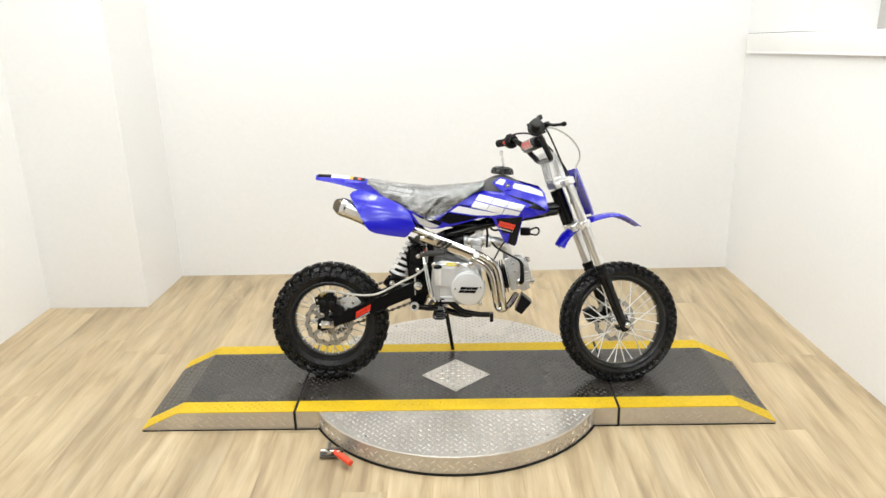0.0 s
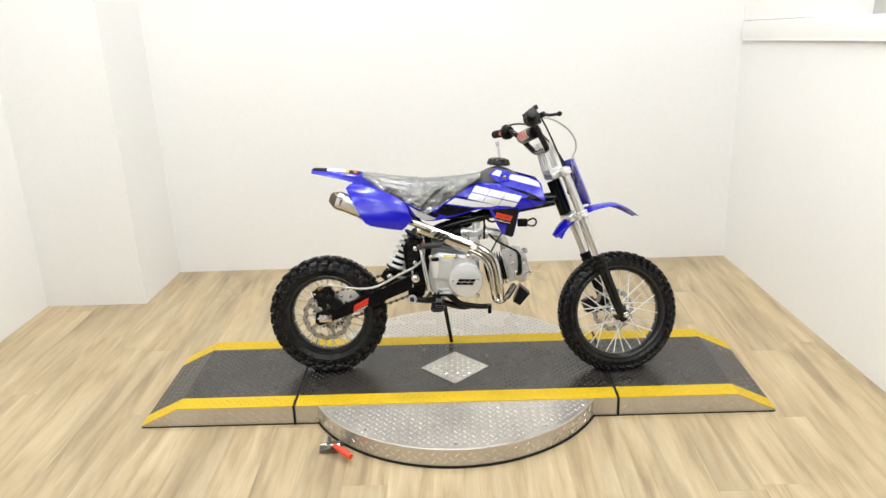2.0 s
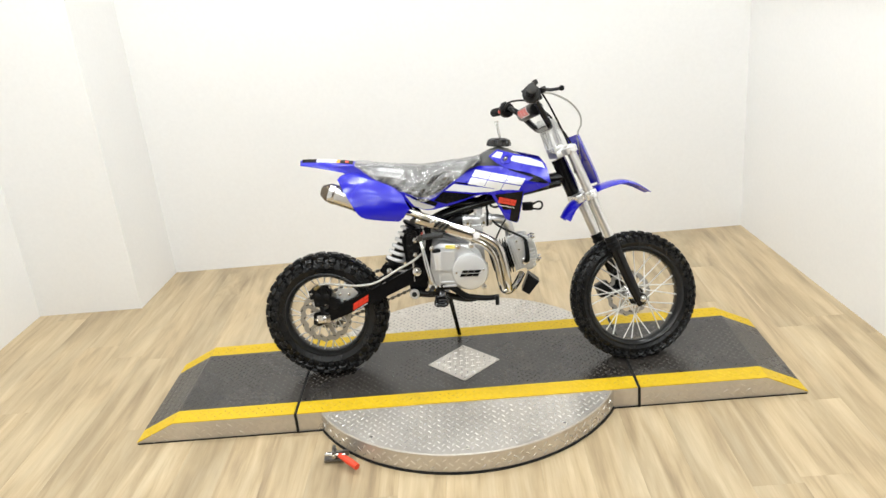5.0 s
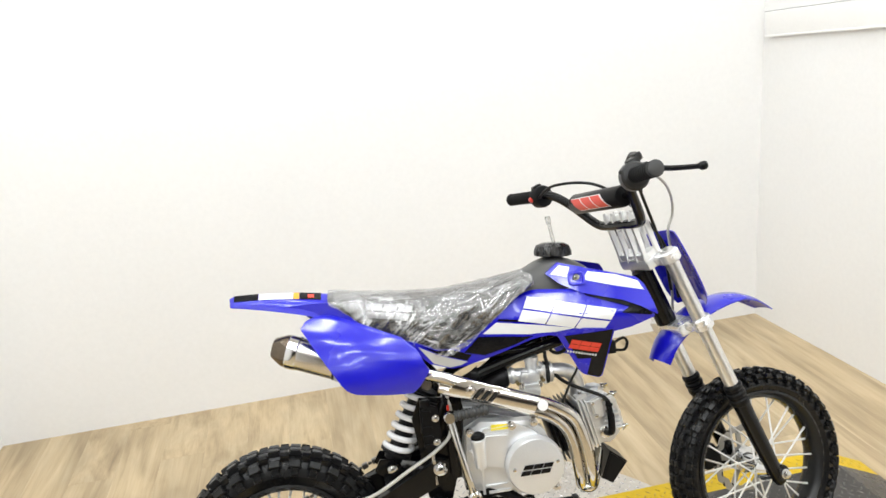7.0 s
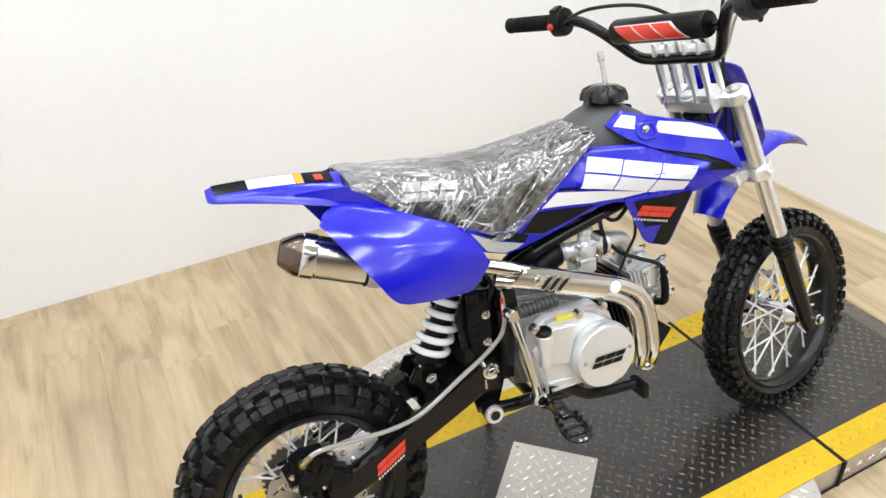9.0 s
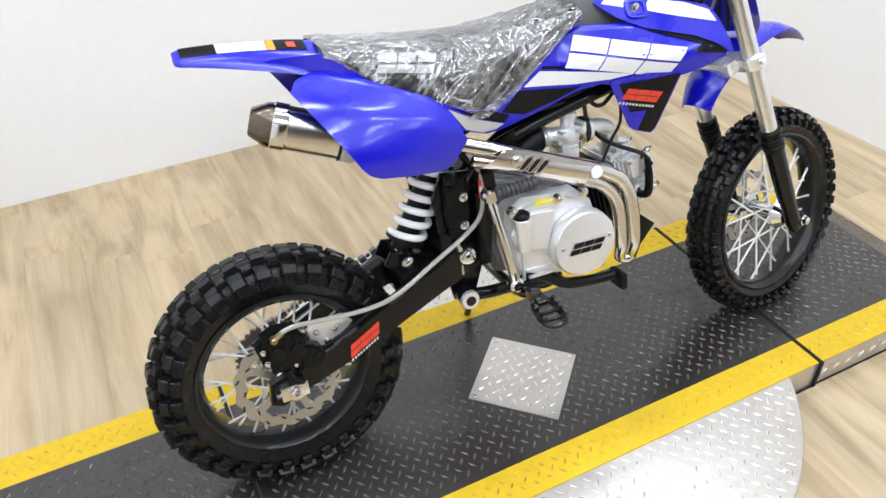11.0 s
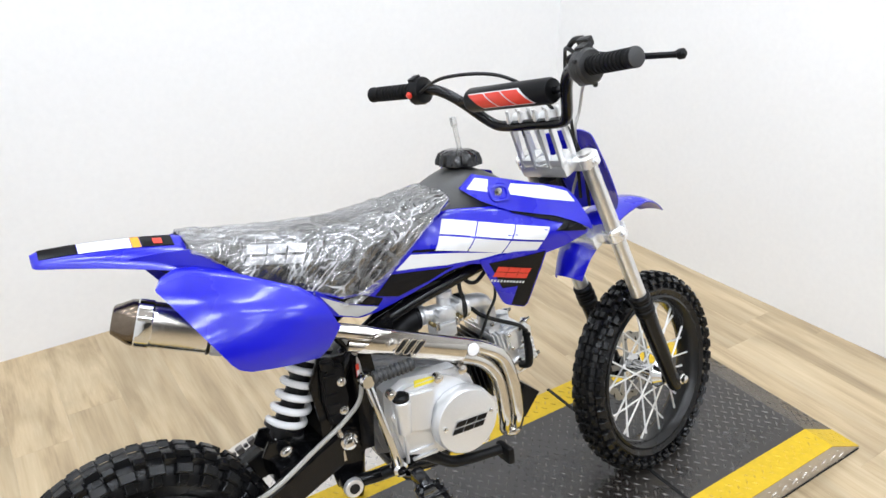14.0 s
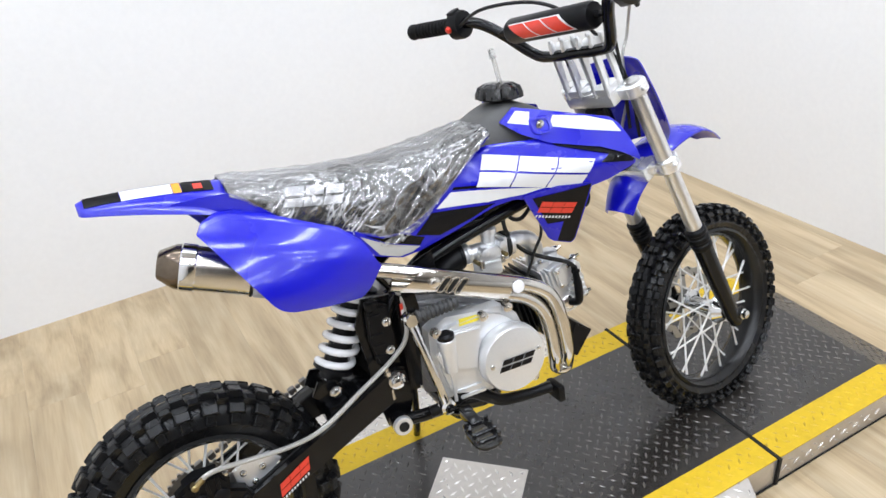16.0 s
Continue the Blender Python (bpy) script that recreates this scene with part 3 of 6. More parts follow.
tread_bars(bm, lambda x, y: math.hypot(x, y - PC) < DISC_R - 0.012 and not (PY0 - 0.012 < y < PY1 + 0.012), -0.6, 0.6, PC - 0.6, PC + 0.6, PH, 0.0222, 0.0196, 0.0058, ht=0.0017, turn=math.pi / 4)
part("disc_tread_pattern", bm, LUGA, centre, smooth=30)["kind"] = "stuff"
bm = BM()
NR = int(2 * math.pi * DISC_R / 0.021)
for i in range(NR):
    a_ = 2 * math.pi * i / NR
    if not (PY0 - 0.01 < PC + DISC_R * math.sin(a_) < PY1 + 0.01):
        for k, z_ in ((0, 0.022), (1, 0.037), (2, 0.052)):
            if (i + k) % 2 and z_ < PH - 0.012:
                m_ = Matrix.Translation((DISC_R * math.cos(a_), PC + DISC_R * math.sin(a_), z_)) @ Matrix.Rotation(a_ + math.pi / 2, 4, "Z") @ Matrix.Rotation(radians(40 if k == 1 else -40), 4, "Y")
                box(bm, 0, 0, 0, 0.018, 0.0024, 0.0042, m_, 0.0009)
part("rim_tread_pattern", bm, LUGA, centre)["kind"] = "stuff"
bm = BM(); lathe(bm, [(DISC_R - 0.05, 0.0), (DISC_R + 0.005, 0.001), (DISC_R + 0.004, 0.006), (DISC_R - 0.05, 0.007)], (0, PC, 0), (0, 0, 1), 128)
part("base_seal", bm, GAPM, centre, smooth=0)
bm = BM(); box(bm, 0, PC, 0.002, 2 * XS + 0.002, PY1 - PY0 + 0.008, 0.004)
part("skirt_seal", bm, GAPM, centre, smooth=0)
bm = BM(); box(bm, 0, PC, PH / 2, 2 * XS - 0.002, PY1 - PY0, PH)
part("side_skirt", bm, TREADA, centre, smooth=0)


def flat_slab(name, y0, y1, mat, lab):
    bm = BM(); box(bm, 0, (y0 + y1) / 2, PH + 0.0015, 2 * XS - 0.006, y1 - y0, 0.003)
    pc = part(name, bm, mat, centre, lab, smooth=0)
    bm = BM()
    tread_bars(bm, lambda x, y: abs(x) + abs(y - PC) > 0.155 and y0 + 0.012 < y < y1 - 0.012 and abs(x) < XS - 0.016, -XS, XS, y0, y1, PH + 0.003, 0.0215, 0.0192, 0.006, turn=math.pi / 4)
    lg = part("tread_pattern", bm, LUGC if mat is GREYC else LUGY if mat is YELLOW else mat, pc, smooth=0)
    lg["kind"] = "stuff"


flat_slab("deck", PY0 + YS, PY1 - YS, GREYC, "dark grey coated tread deck")
flat_slab("edge_strip", PY0, PY0 + YS, YELLOW, "yellow painted edge strip")
flat_slab("edge_strip", PY1 - YS, PY1, YELLOW, "yellow painted edge strip")
bm = BM()
DM = pose(0, 2.606, PH + 0.003, 0, 0, 45)
box(bm, 0, 0, 0.0015, 0.196, 0.196, 0.003, DM, 0.0008)
part("access_plate", bm, TREADA, centre, "square bare aluminium cover plate set cornerwise", smooth=0)
bm = BM()
tread_bars(bm, lambda x, y: abs(x) + abs(y - 2.606) < 0.13, -0.15, 0.15, 2.456, 2.756, PH + 0.006, 0.0222, 0.0196, 0.006, ht=0.0019)
part("plate_tread_pattern", bm, LUGA, centre, smooth=30)["kind"] = "stuff"
for a in range(4):
    bm = BM(); bolt(bm, (0.122 * math.cos(a * math.pi / 2), 2.606 + 0.122 * math.sin(a * math.pi / 2), PH + 0.006), (0, 0, 1), 0.004, 0.002)
    part("screw", bm, STEEL, centre)
for s in (-1, 1):
    bm = BM(); box(bm, s * (XS + 0.003), PC, PH / 2 + 0.002, 0.008, PY1 - PY0 + 0.012, PH + 0.004)
    part("joint_seal", bm, GAPM, centre, "black joint between the deck sections", smooth=0)
for a in (-150, -125, -90, -55, -30, 30, 60, 90, 120, 150):
    bm = BM(); bolt(bm, ((DISC_R - 0.03) * math.cos(radians(a)), PC + (DISC_R - 0.03) * math.sin(radians(a)), PH), (0, 0, 1), 0.005, 0.002)
    part("screw", bm, STEEL, centre)

# toggle clamp at the rim of the turntable
clamp = thing("toggle_clamp", "steel toggle clamp with an orange grip beside the turntable", "clamp", pose(-0.43, 2.128, 0.0, 0, 0, 4))
bm = BM(); box(bm, -0.02, 0.03, 0.012, 0.07, 0.05, 0.008, None, 0.002); box(bm, -0.02, 0.03, 0.028, 0.012, 0.045, 0.03, None, 0.002); box(bm, 0.005, 0.02, 0.03, 0.05, 0.008, 0.02, None, 0.002)
part("clamp_body", bm, CHAINM, clamp, "dark steel clamp body")
bm = BM(); rod(bm, (-0.05, 0.02, 0.03), (0.02, 0.0, 0.035), 0.005); bolt(bm, (-0.02, 0.005, 0.03), (0, -1, 0), 0.006, 0.006)
part("clamp_arm", bm, STEEL, clamp)
bm = BM(); tube(bm, [(0.0, 0.0, 0.036), (0.03, -0.03, 0.032), (0.06, -0.062, 0.026)], [0.008, 0.012, 0.011], 12)
part("grip", bm, ORANGEP, clamp, "orange rubber grip")

# ---- dirt bike: x forward, y to its left, z up from the deck ----
BIKE = pose(0.0022, 2.604, PH - 0.001) @ pose(0, 0, 0, 0, 0, -3.41) @ pose(0, 0, 0, -11.2) @ pose(0, 0, 0, 0, 0.46, 0) @ Matrix.Scale(1.0096, 4)
bike = thing("dirt_bike", "small blue dirt bike leaning on its side stand on a turntable", "motorcycle", BIKE)
RAKE, STEER = 21.8, 12.6
FORK = pose(0.411, 0, 0.69) @ pose(0, 0, 0, 0, -RAKE, 0) @ pose(0, 0, 0, 0, 0, STEER)


def toF(x, z):
    """(x, z) in the machine's middle plane as (ahead, up) in the fork's frame."""
    dx, dz, c, s = x - 0.411, z - 0.69, math.cos(radians(RAKE)), math.sin(radians(RAKE))
    return dx * c + dz * s, -dx * s + dz * c


def fpart(name, bm, mat, label="", parent=None, smooth=35):
    """A part of the steered front end, given in the fork's frame."""
    bm.transform(FORK)
    return part(name, bm, mat, parent or bike, label, smooth)


BARF = Matrix.Translation((0.001, -0.007, 0.2645)) @ pose(0, 0, 0, -1.1) @ Matrix.Translation((0, 0, -0.27))


def bpart(name, bm, mat, label="", parent=None, smooth=35):
    """A part of the handlebar, which sits slightly askew in its clamps."""
    bm.transform(BARF)
    return fpart(name, bm, mat, label, parent, smooth)


# -- wheels --
def knob(bm, m, lx, ly, h, taper=0.8):
    rings = []
    for k, z in ((1.06, 0.0), (taper + 0.1, 0.84), (taper - 0.06, 1.0)):
        rings.append([bm.verts.new(m @ Vector((sx * lx * k / 2, sy * ly * k / 2, z * h - 0.004))) for sx, sy in ((-1, -1), (1, -1), (1, 1), (-1, 1))])
    for a, b in zip(rings, rings[1:]):
        for i in range(4):
            bm.faces.new((a[i], a[(i + 1) % 4], b[(i + 1) % 4], b[i]))
    bm.faces.new(rings[-1])


def tyre_mesh(R, rb, w):
    """Carcass turned from a round section."""
    bm = BM()
    h = R - 0.0105 - rb
    prof = []
    for i in range(15):
        a = math.pi * i / 14
        y = -math.cos(a) * w / 2 * (1.0 if 2 < i < 12 else 0.97)
        prof.append((rb + h * math.sin(a) ** 0.62 if 0 < i < 14 else rb, y * (0.72 if i in (0, 14) else 1)))
    lathe(bm, [(rb - 0.004, prof[0][1] + 0.006)] + prof + [(rb - 0.004, prof[-1][1] - 0.006)], n=72, closed=True)
    return bm


def tread(wh, m, R, w, rows, pitch, seed):
    """Rows of tread knobs round the tyre; the small side lugs of a fine tread are one part."""
    rn = random.Random(seed)
    n = int(2 * math.pi * R / pitch)
    lugs = BM()
    for yo, tl, lx, ly, h2, ph in rows:
        fine = n > 40 and h2 < 0.01
        if not fine:
            bm = BM(); knob(bm, Matrix.Identity(4), lx, ly, h2)
            bmesh.ops.recalc_face_normals(bm, faces=bm.faces)
            me = bpy.data.meshes.new("tread_knob")
            bm.to_mesh(me); bm.free(); me.materials.append(RUBBER)
        for i in range(n):
            a = 2 * math.pi * (i + ph) / n
            rr = R - 0.0105 - (1 - math.cos(radians(tl))) * w * 0.42
            k = m @ Matrix.Rotation(a, 4, "Y") @ Matrix.Translation((0, yo, rr)) @ Matrix.Rotation(radians(-tl if yo >= 0 else tl), 4, "X") @ Matrix.Rotation(rn.uniform(-0.05, 0.05), 4, "Z")
            if fine:
                knob(lugs, k, lx, ly, h2)
            else:
                ob = new("tread_knob", me)
                ob.parent = wh
                ob.matrix_basis = k
    if lugs.verts:
        part("side_tread", lugs, RUBBER, wh, "small side lugs of the tyre", 30)["kind"] = "stuff"
    else:
        lugs.free()


def spokes(parent, m, rh, rr, wf, n, off):
    """Crossed wire spokes from both hub flanges to the rim."""
    for i in range(n):
        sd = -1 if i % 2 else 1
        cross = 1 if (i // 2) % 2 else -1
        a0 = 2 * math.pi * i / n
        a1 = a0 + cross * radians(off)
        p0 = Vector((rh * math.sin(a1), sd * wf, rh * math.cos(a1)))
        p1 = Vector((rr * math.sin(a0), sd * 0.006, rr * math.cos(a0)))
        bm = BM()
        rod(bm, p0, p1, 0.0023, 6)
        q = p1 + (p0 - p1).normalized() * 0.016
        rod(bm, p1, q, 0.0028, 6)
        bm.transform(m)
        part("spoke", bm, SPOKEM, parent)


def wavy_disc(bm, ro, ri, y, t, waves=10, hub=0.03):
    n = waves * 12
    rings = []
    for yy in (y - t / 2, y + t / 2):
        o = [bm.verts.new((r * math.cos(2 * math.pi * i / n), yy, r * math.sin(2 * math.pi * i / n))) for i in range(n) for r in (ro * (1 + 0.028 * math.sin(waves * 2 * math.pi * i / n)),)]
        k = [bm.verts.new((r * math.cos(2 * math.pi * i / n), yy, r * math.sin(2 * math.pi * i / n))) for i in range(n) for r in (ri * (1 + 0.045 * math.sin(waves * 2 * math.pi * i / n)),)]
        bridge(bm, o, k)
        rings.append((o, k))
    bridge(bm, rings[0][0], rings[1][0]); bridge(bm, rings[0][1], rings[1][1])
    for i in range(5):
        a = 2 * math.pi * i / 5 + 0.3
        m = Matrix.Translation((0, y, 0)) @ Matrix.Rotation(a, 4, "Y")
        box(bm, 0, 0, (hub + ri) / 2, 0.014, t * 0.9, ri - hub + 0.008, m)
    lathe(bm, [(hub + 0.004, -t / 2), (hub + 0.004, t / 2)], (0, y, 0), (0, 1, 0), 40)


def disc_slots(m, ro, ri, y, t, disc, n=20):
    for i in range(n):
        a = 2 * math.pi * i / n
        r = (ro + ri) / 2 + (0.006 if i % 2 else -0.006)
        # black inserts on the solid disc paint the dark of its slots
        bm = BM(); box(bm, 0, 0, 0, 0.0034, t + 0.0012, 0.011, m @ Matrix.Translation((r * math.cos(a), y, r * math.sin(a))) @ Matrix.Rotation(-a + 0.5, 4, "Y"), 0.0009)
        part("disc_slot", bm, GAPM, disc)


def wheel(name, label, m, R, rb, w, rows, pitch, nsp, rim_in, disc_y, disc_r, seed):
    bm = BM()
    lathe(bm, [(rim_in, -0.012), (rim_in + 0.004, -w * 0.3), (rb + 0.007, -w * 0.36), (rb + 0.009, -w * 0.36 - 0.005), (rb + 0.003, -w * 0.36 - 0.007), (rim_in + 0.001, -w * 0.3 - 0.003), (rim_in - 0.003, -0.013),
               (rim_in - 0.003, 0.013), (rim_in + 0.001, w * 0.3 + 0.003), (rb + 0.003, w * 0.36 + 0.007), (rb + 0.009, w * 0.36 + 0.005), (rb + 0.007, w * 0.36), (rim_in + 0.004, w * 0.3), (rim_in, 0.012)], n=72, closed=True)
    bm.transform(m)
    wh = part(name, bm, RIMB, bike, label)
    bm = tyre_mesh(R, rb, w); bm.transform(m)
    part("tyre", bm, RUBBER, wh, "black off-road tyre carcass", 30)
    tread(wh, m, R, w, rows, pitch, seed)
    bm = BM()
    lathe(bm, [(0.012, -0.06), (0.02, -0.058), (0.033, -0.04), (0.033, -0.034), (0.02, -0.03), (0.017, 0.0), (0.02, 0.03), (0.033, 0.034), (0.033, 0.04), (0.02, 0.058), (0.012, 0.06)], n=32)
    bm.transform(m)
    part("hub", bm, CHROME, wh, "polished alloy hub")
    spokes(wh, m, 0.03, rim_in - 0.001, 0.037, nsp, 62)
    bm = BM(); wavy_disc(bm, disc_r, disc_r * 0.79, disc_y, 0.003, 14); bm.transform(m)
    part("brake_disc", bm, DISCM, wh, "wavy steel brake disc")
    disc_slots(m, disc_r, disc_r * 0.79, disc_y, 0.003, wh)
    return wh


REAR_C, FRONT_C = (-0.507, 0.0, 0.235), (0.046, 0.0, -0.507)
rear_rows = [(-0.011, 0, 0.025, 0.0185, 0.0135, 0.0), (0.011, 0, 0.025, 0.0185, 0.0135, 0.0), (-0.0285, 26, 0.021, 0.0135, 0.0125, 0.5), (0.0285, 26, 0.021, 0.0135, 0.0125, 0.5), (-0.041, 54, 0.029, 0.018, 0.0125, 0.0), (0.041, 54, 0.029, 0.018, 0.0125, 0.0), (-0.0475, 78, 0.017, 0.022, 0.0065, 0.0), (0.0475, 78, 0.017, 0.022, 0.0065, 0.0)]
front_rows = [(-0.0075, 0, 0.017, 0.0125, 0.013, 0.0), (0.0075, 0, 0.017, 0.0125, 0.013, 0.0), (-0.0205, 25, 0.015, 0.0115, 0.012, 0.5), (0.0205, 25, 0.015, 0.0115, 0.012, 0.5), (-0.0315, 53, 0.02, 0.0135, 0.012, 0.0), (0.0315, 53, 0.02, 0.0135, 0.012, 0.0), (-0.036, 72, 0.009, 0.013, 0.006, 0.0), (0.036, 72, 0.009, 0.013, 0.006, 0.0)]
wheel("rear_wheel", "black spoked rear wheel with a knobbly tyre", Matrix.Translation(REAR_C), 0.236, 0.152, 0.09, rear_rows, 0.049, 32, 0.144, -0.05, 0.096, 1)
wheel("front_wheel", "black spoked front wheel with a knobbly tyre", FORK @ Matrix.Translation(FRONT_C), 0.24, 0.176, 0.07, front_rows, 0.033, 28, 0.167, 0.05, 0.085, 2)

# -- fork, clamps, handlebar --
LX, LY = 0.035, 0.079
for s in (-1, 1):
    bm = BM(); lathe(bm, [(0.0165, -0.278), (0.0165, 0.1), (0.015, 0.106), (0.008, 0.107)], (LX, s * LY, 0), (0, 0, 1), 28)
    leg = fpart("fork_tube", bm, FORKS, "silver fork tube")
    bm = BM(); lathe(bm, [(0.02, -0.307), (0.0225, -0.301), (0.0225, -0.293), (0.0205, -0.291), (0.0205, -0.285), (0.0228, -0.283), (0.0228, -0.275), (0.0205, -0.273), (0.0205, -0.267), (0.0222, -0.265), (0.0222, -0.257), (0.019, -0.253), (0.0175, -0.252)], (LX, s * LY, 0), (0, 0, 1), 24)
    fpart("fork_seal", bm, BLACKP)
    bm = BM()
    tube(bm, [(LX, s * LY, -0.292), (LX, s * LY, -0.4), (LX + 0.002, s * LY, -0.505), (LX + 0.004, s * LY, -0.53)], [0.0205, 0.0195, 0.017, 0.014], 20, 3)
    lathe(bm, [(0.017, -0.016), (0.019, -0.012), (0.019, 0.012), (0.017, 0.016)], (0.046, s * LY, -0.507), (0, 1, 0), 20)
    fpart("fork_slider", bm, FRAMEP, "black lower fork leg")
    bm = BM(); lathe(bm, [(0.012, 0.0), (0.012, 0.006), (0.009, 0.007), (0.009, 0.014), (0.006, 0.016)], (0.046, s * 0.096, -0.507), (0, s, 0), 16)
    fpart("axle_nut", bm, CHROME, "chrome axle nut")
bm = BM(); rod(bm, (0.046, -0.1, -0.507), (0.046, 0.1, -0.507), 0.007, 12)
fpart("front_axle", bm, STEEL)
bm = BM(); rod(bm, (0, 0, -0.07), (0, 0, 0.07), 0.024, 20)
fpart("head_tube", bm, FRAMEP)
for z, h, lab in ((0.088, 0.026, "polished upper fork clamp"), (-0.088, 0.03, "polished lower fork clamp")):
    bm = BM()
    box(bm, 0.012, 0, z, 0.05, 0.12, h, None, 0.006)
    for s in (-1, 1):
        box(bm, 0.026, s * 0.058, z, 0.036, 0.05, h * 0.9, pose(0, 0, 0), 0.006)
        lathe(bm, [(0.022, -h / 2), (0.025, -h / 2 + 0.003), (0.025, h / 2 - 0.003), (0.022, h / 2)], (LX, s * LY, z), (0, 0, 1), 24)
        bolt(bm, (LX + 0.022, s * (LY - 0.018), z), (1, 0, 0), 0.005, 0.008)
        bolt(bm, (LX - 0.004, s * (LY + 0.02), z), (0, s, 0), 0.006, 0.01)
    if z > 0:
        bolt(bm, (0, 0, z + h / 2), (0, 0, 1), 0.014, 0.014)
    fpart("fork_clamp", bm, POLISH, lab)
for s in (-1, 1):
    bm = BM()
    yc = s * 0.036 - 0.006
    for dy in (-0.016, 0.016):
        for bar in ([(-0.016, 0.098), (-0.005, 0.098), (0.008, 0.186), (0.009, 0.216), (0.0, 0.218), (-0.005, 0.208), (-0.004, 0.186)], [(0.021, 0.098), (0.034, 0.098), (0.038, 0.178), (0.036, 0.212), (0.027, 0.214), (0.026, 0.18)]):
            extrude_poly(bm, bar, yc + dy - 0.0042, yc + dy + 0.0042, 0.002)
        bolt(bm, (0.003, yc + dy, 0.216), (-0.1, 0, 1), 0.0042, 0.006)
    box(bm, 0.01, yc, 0.108, 0.046, 0.034, 0.016, None, 0.004)
    rod(bm, (0.018, yc - 0.014, 0.196), (0.018, yc + 0.014, 0.196), 0.0135, 16)
    fpart("bar_riser", bm, POLISH, "polished handlebar riser")
BARS = [(-0.072, 0.352, 0.332), (-0.056, 0.25, 0.323), (-0.04, 0.19, 0.312), (-0.024, 0.15, 0.275), (-0.006, 0.105, 0.21), (0.0, 0.07, 0.196), (0.0, 0.0, 0.196)]
bar_all = [(x + 0.018 * y, y * 0.99, z) for x, y, z in BARS] + [(x, -y * 0.965, z) for x, y, z in BARS[-2::-1]]
bm = BM(); tube(bm, bar_all, 0.011, 14, 5)
bpart("handlebar", bm, FRAMEP, "black tubular handlebar")
bm = BM(); rod(bm, (-0.024, -0.15, 0.273), (-0.024, 0.15, 0.273), 0.007, 10)
bpart("crossbar", bm, FRAMEP)
bm = BM()
lathe(bm, [(0.012, -0.115), (0.022, -0.113), (0.0245, -0.107), (0.0245, 0.101), (0.022, 0.107), (0.012, 0.109)], (-0.024, 0, 0.273), (0, 1, 0), 20)
pad = bpart("bar_pad", bm, BLACKP, "black foam bar pad with a red emblem")
# emblem: plain red slanted blocks, white edged
for c, k, e in ((WHITE, 1.0, 0.0252), (RED, 0.86, 0.0258)):
    bm = BM()
    for i in range(3):
        y0, y1 = 0.072 - 0.046 * i, 0.072 - 0.046 * i - (0.047 if k == 1.0 else 0.042)
        q = []
        for u, v in ((0, 0), (1, 0), (1, 1), (0, 1)):
            a = radians(168 + (v - 0.5) * 58 * k)
            y = y0 + (y1 - y0) * u - (v - 0.5) * 0.022
            q.append((y, a))
        grid = []
        for v in range(7):
            a = radians(166 + (v / 6 - 0.5) * 78 * k)
            sh = -(v / 6 - 0.5) * 0.036
            grid.append([bm.verts.new((-0.024 + e * math.cos(a), y + sh, 0.273 + e * math.sin(a))) for y in (y0, y1)])
        for g, h in zip(grid, grid[1:]):
            bridge(bm, g, h, False)
    bpart("emblem", bm, c, "red emblem" if c is RED else "white emblem edge", pad)
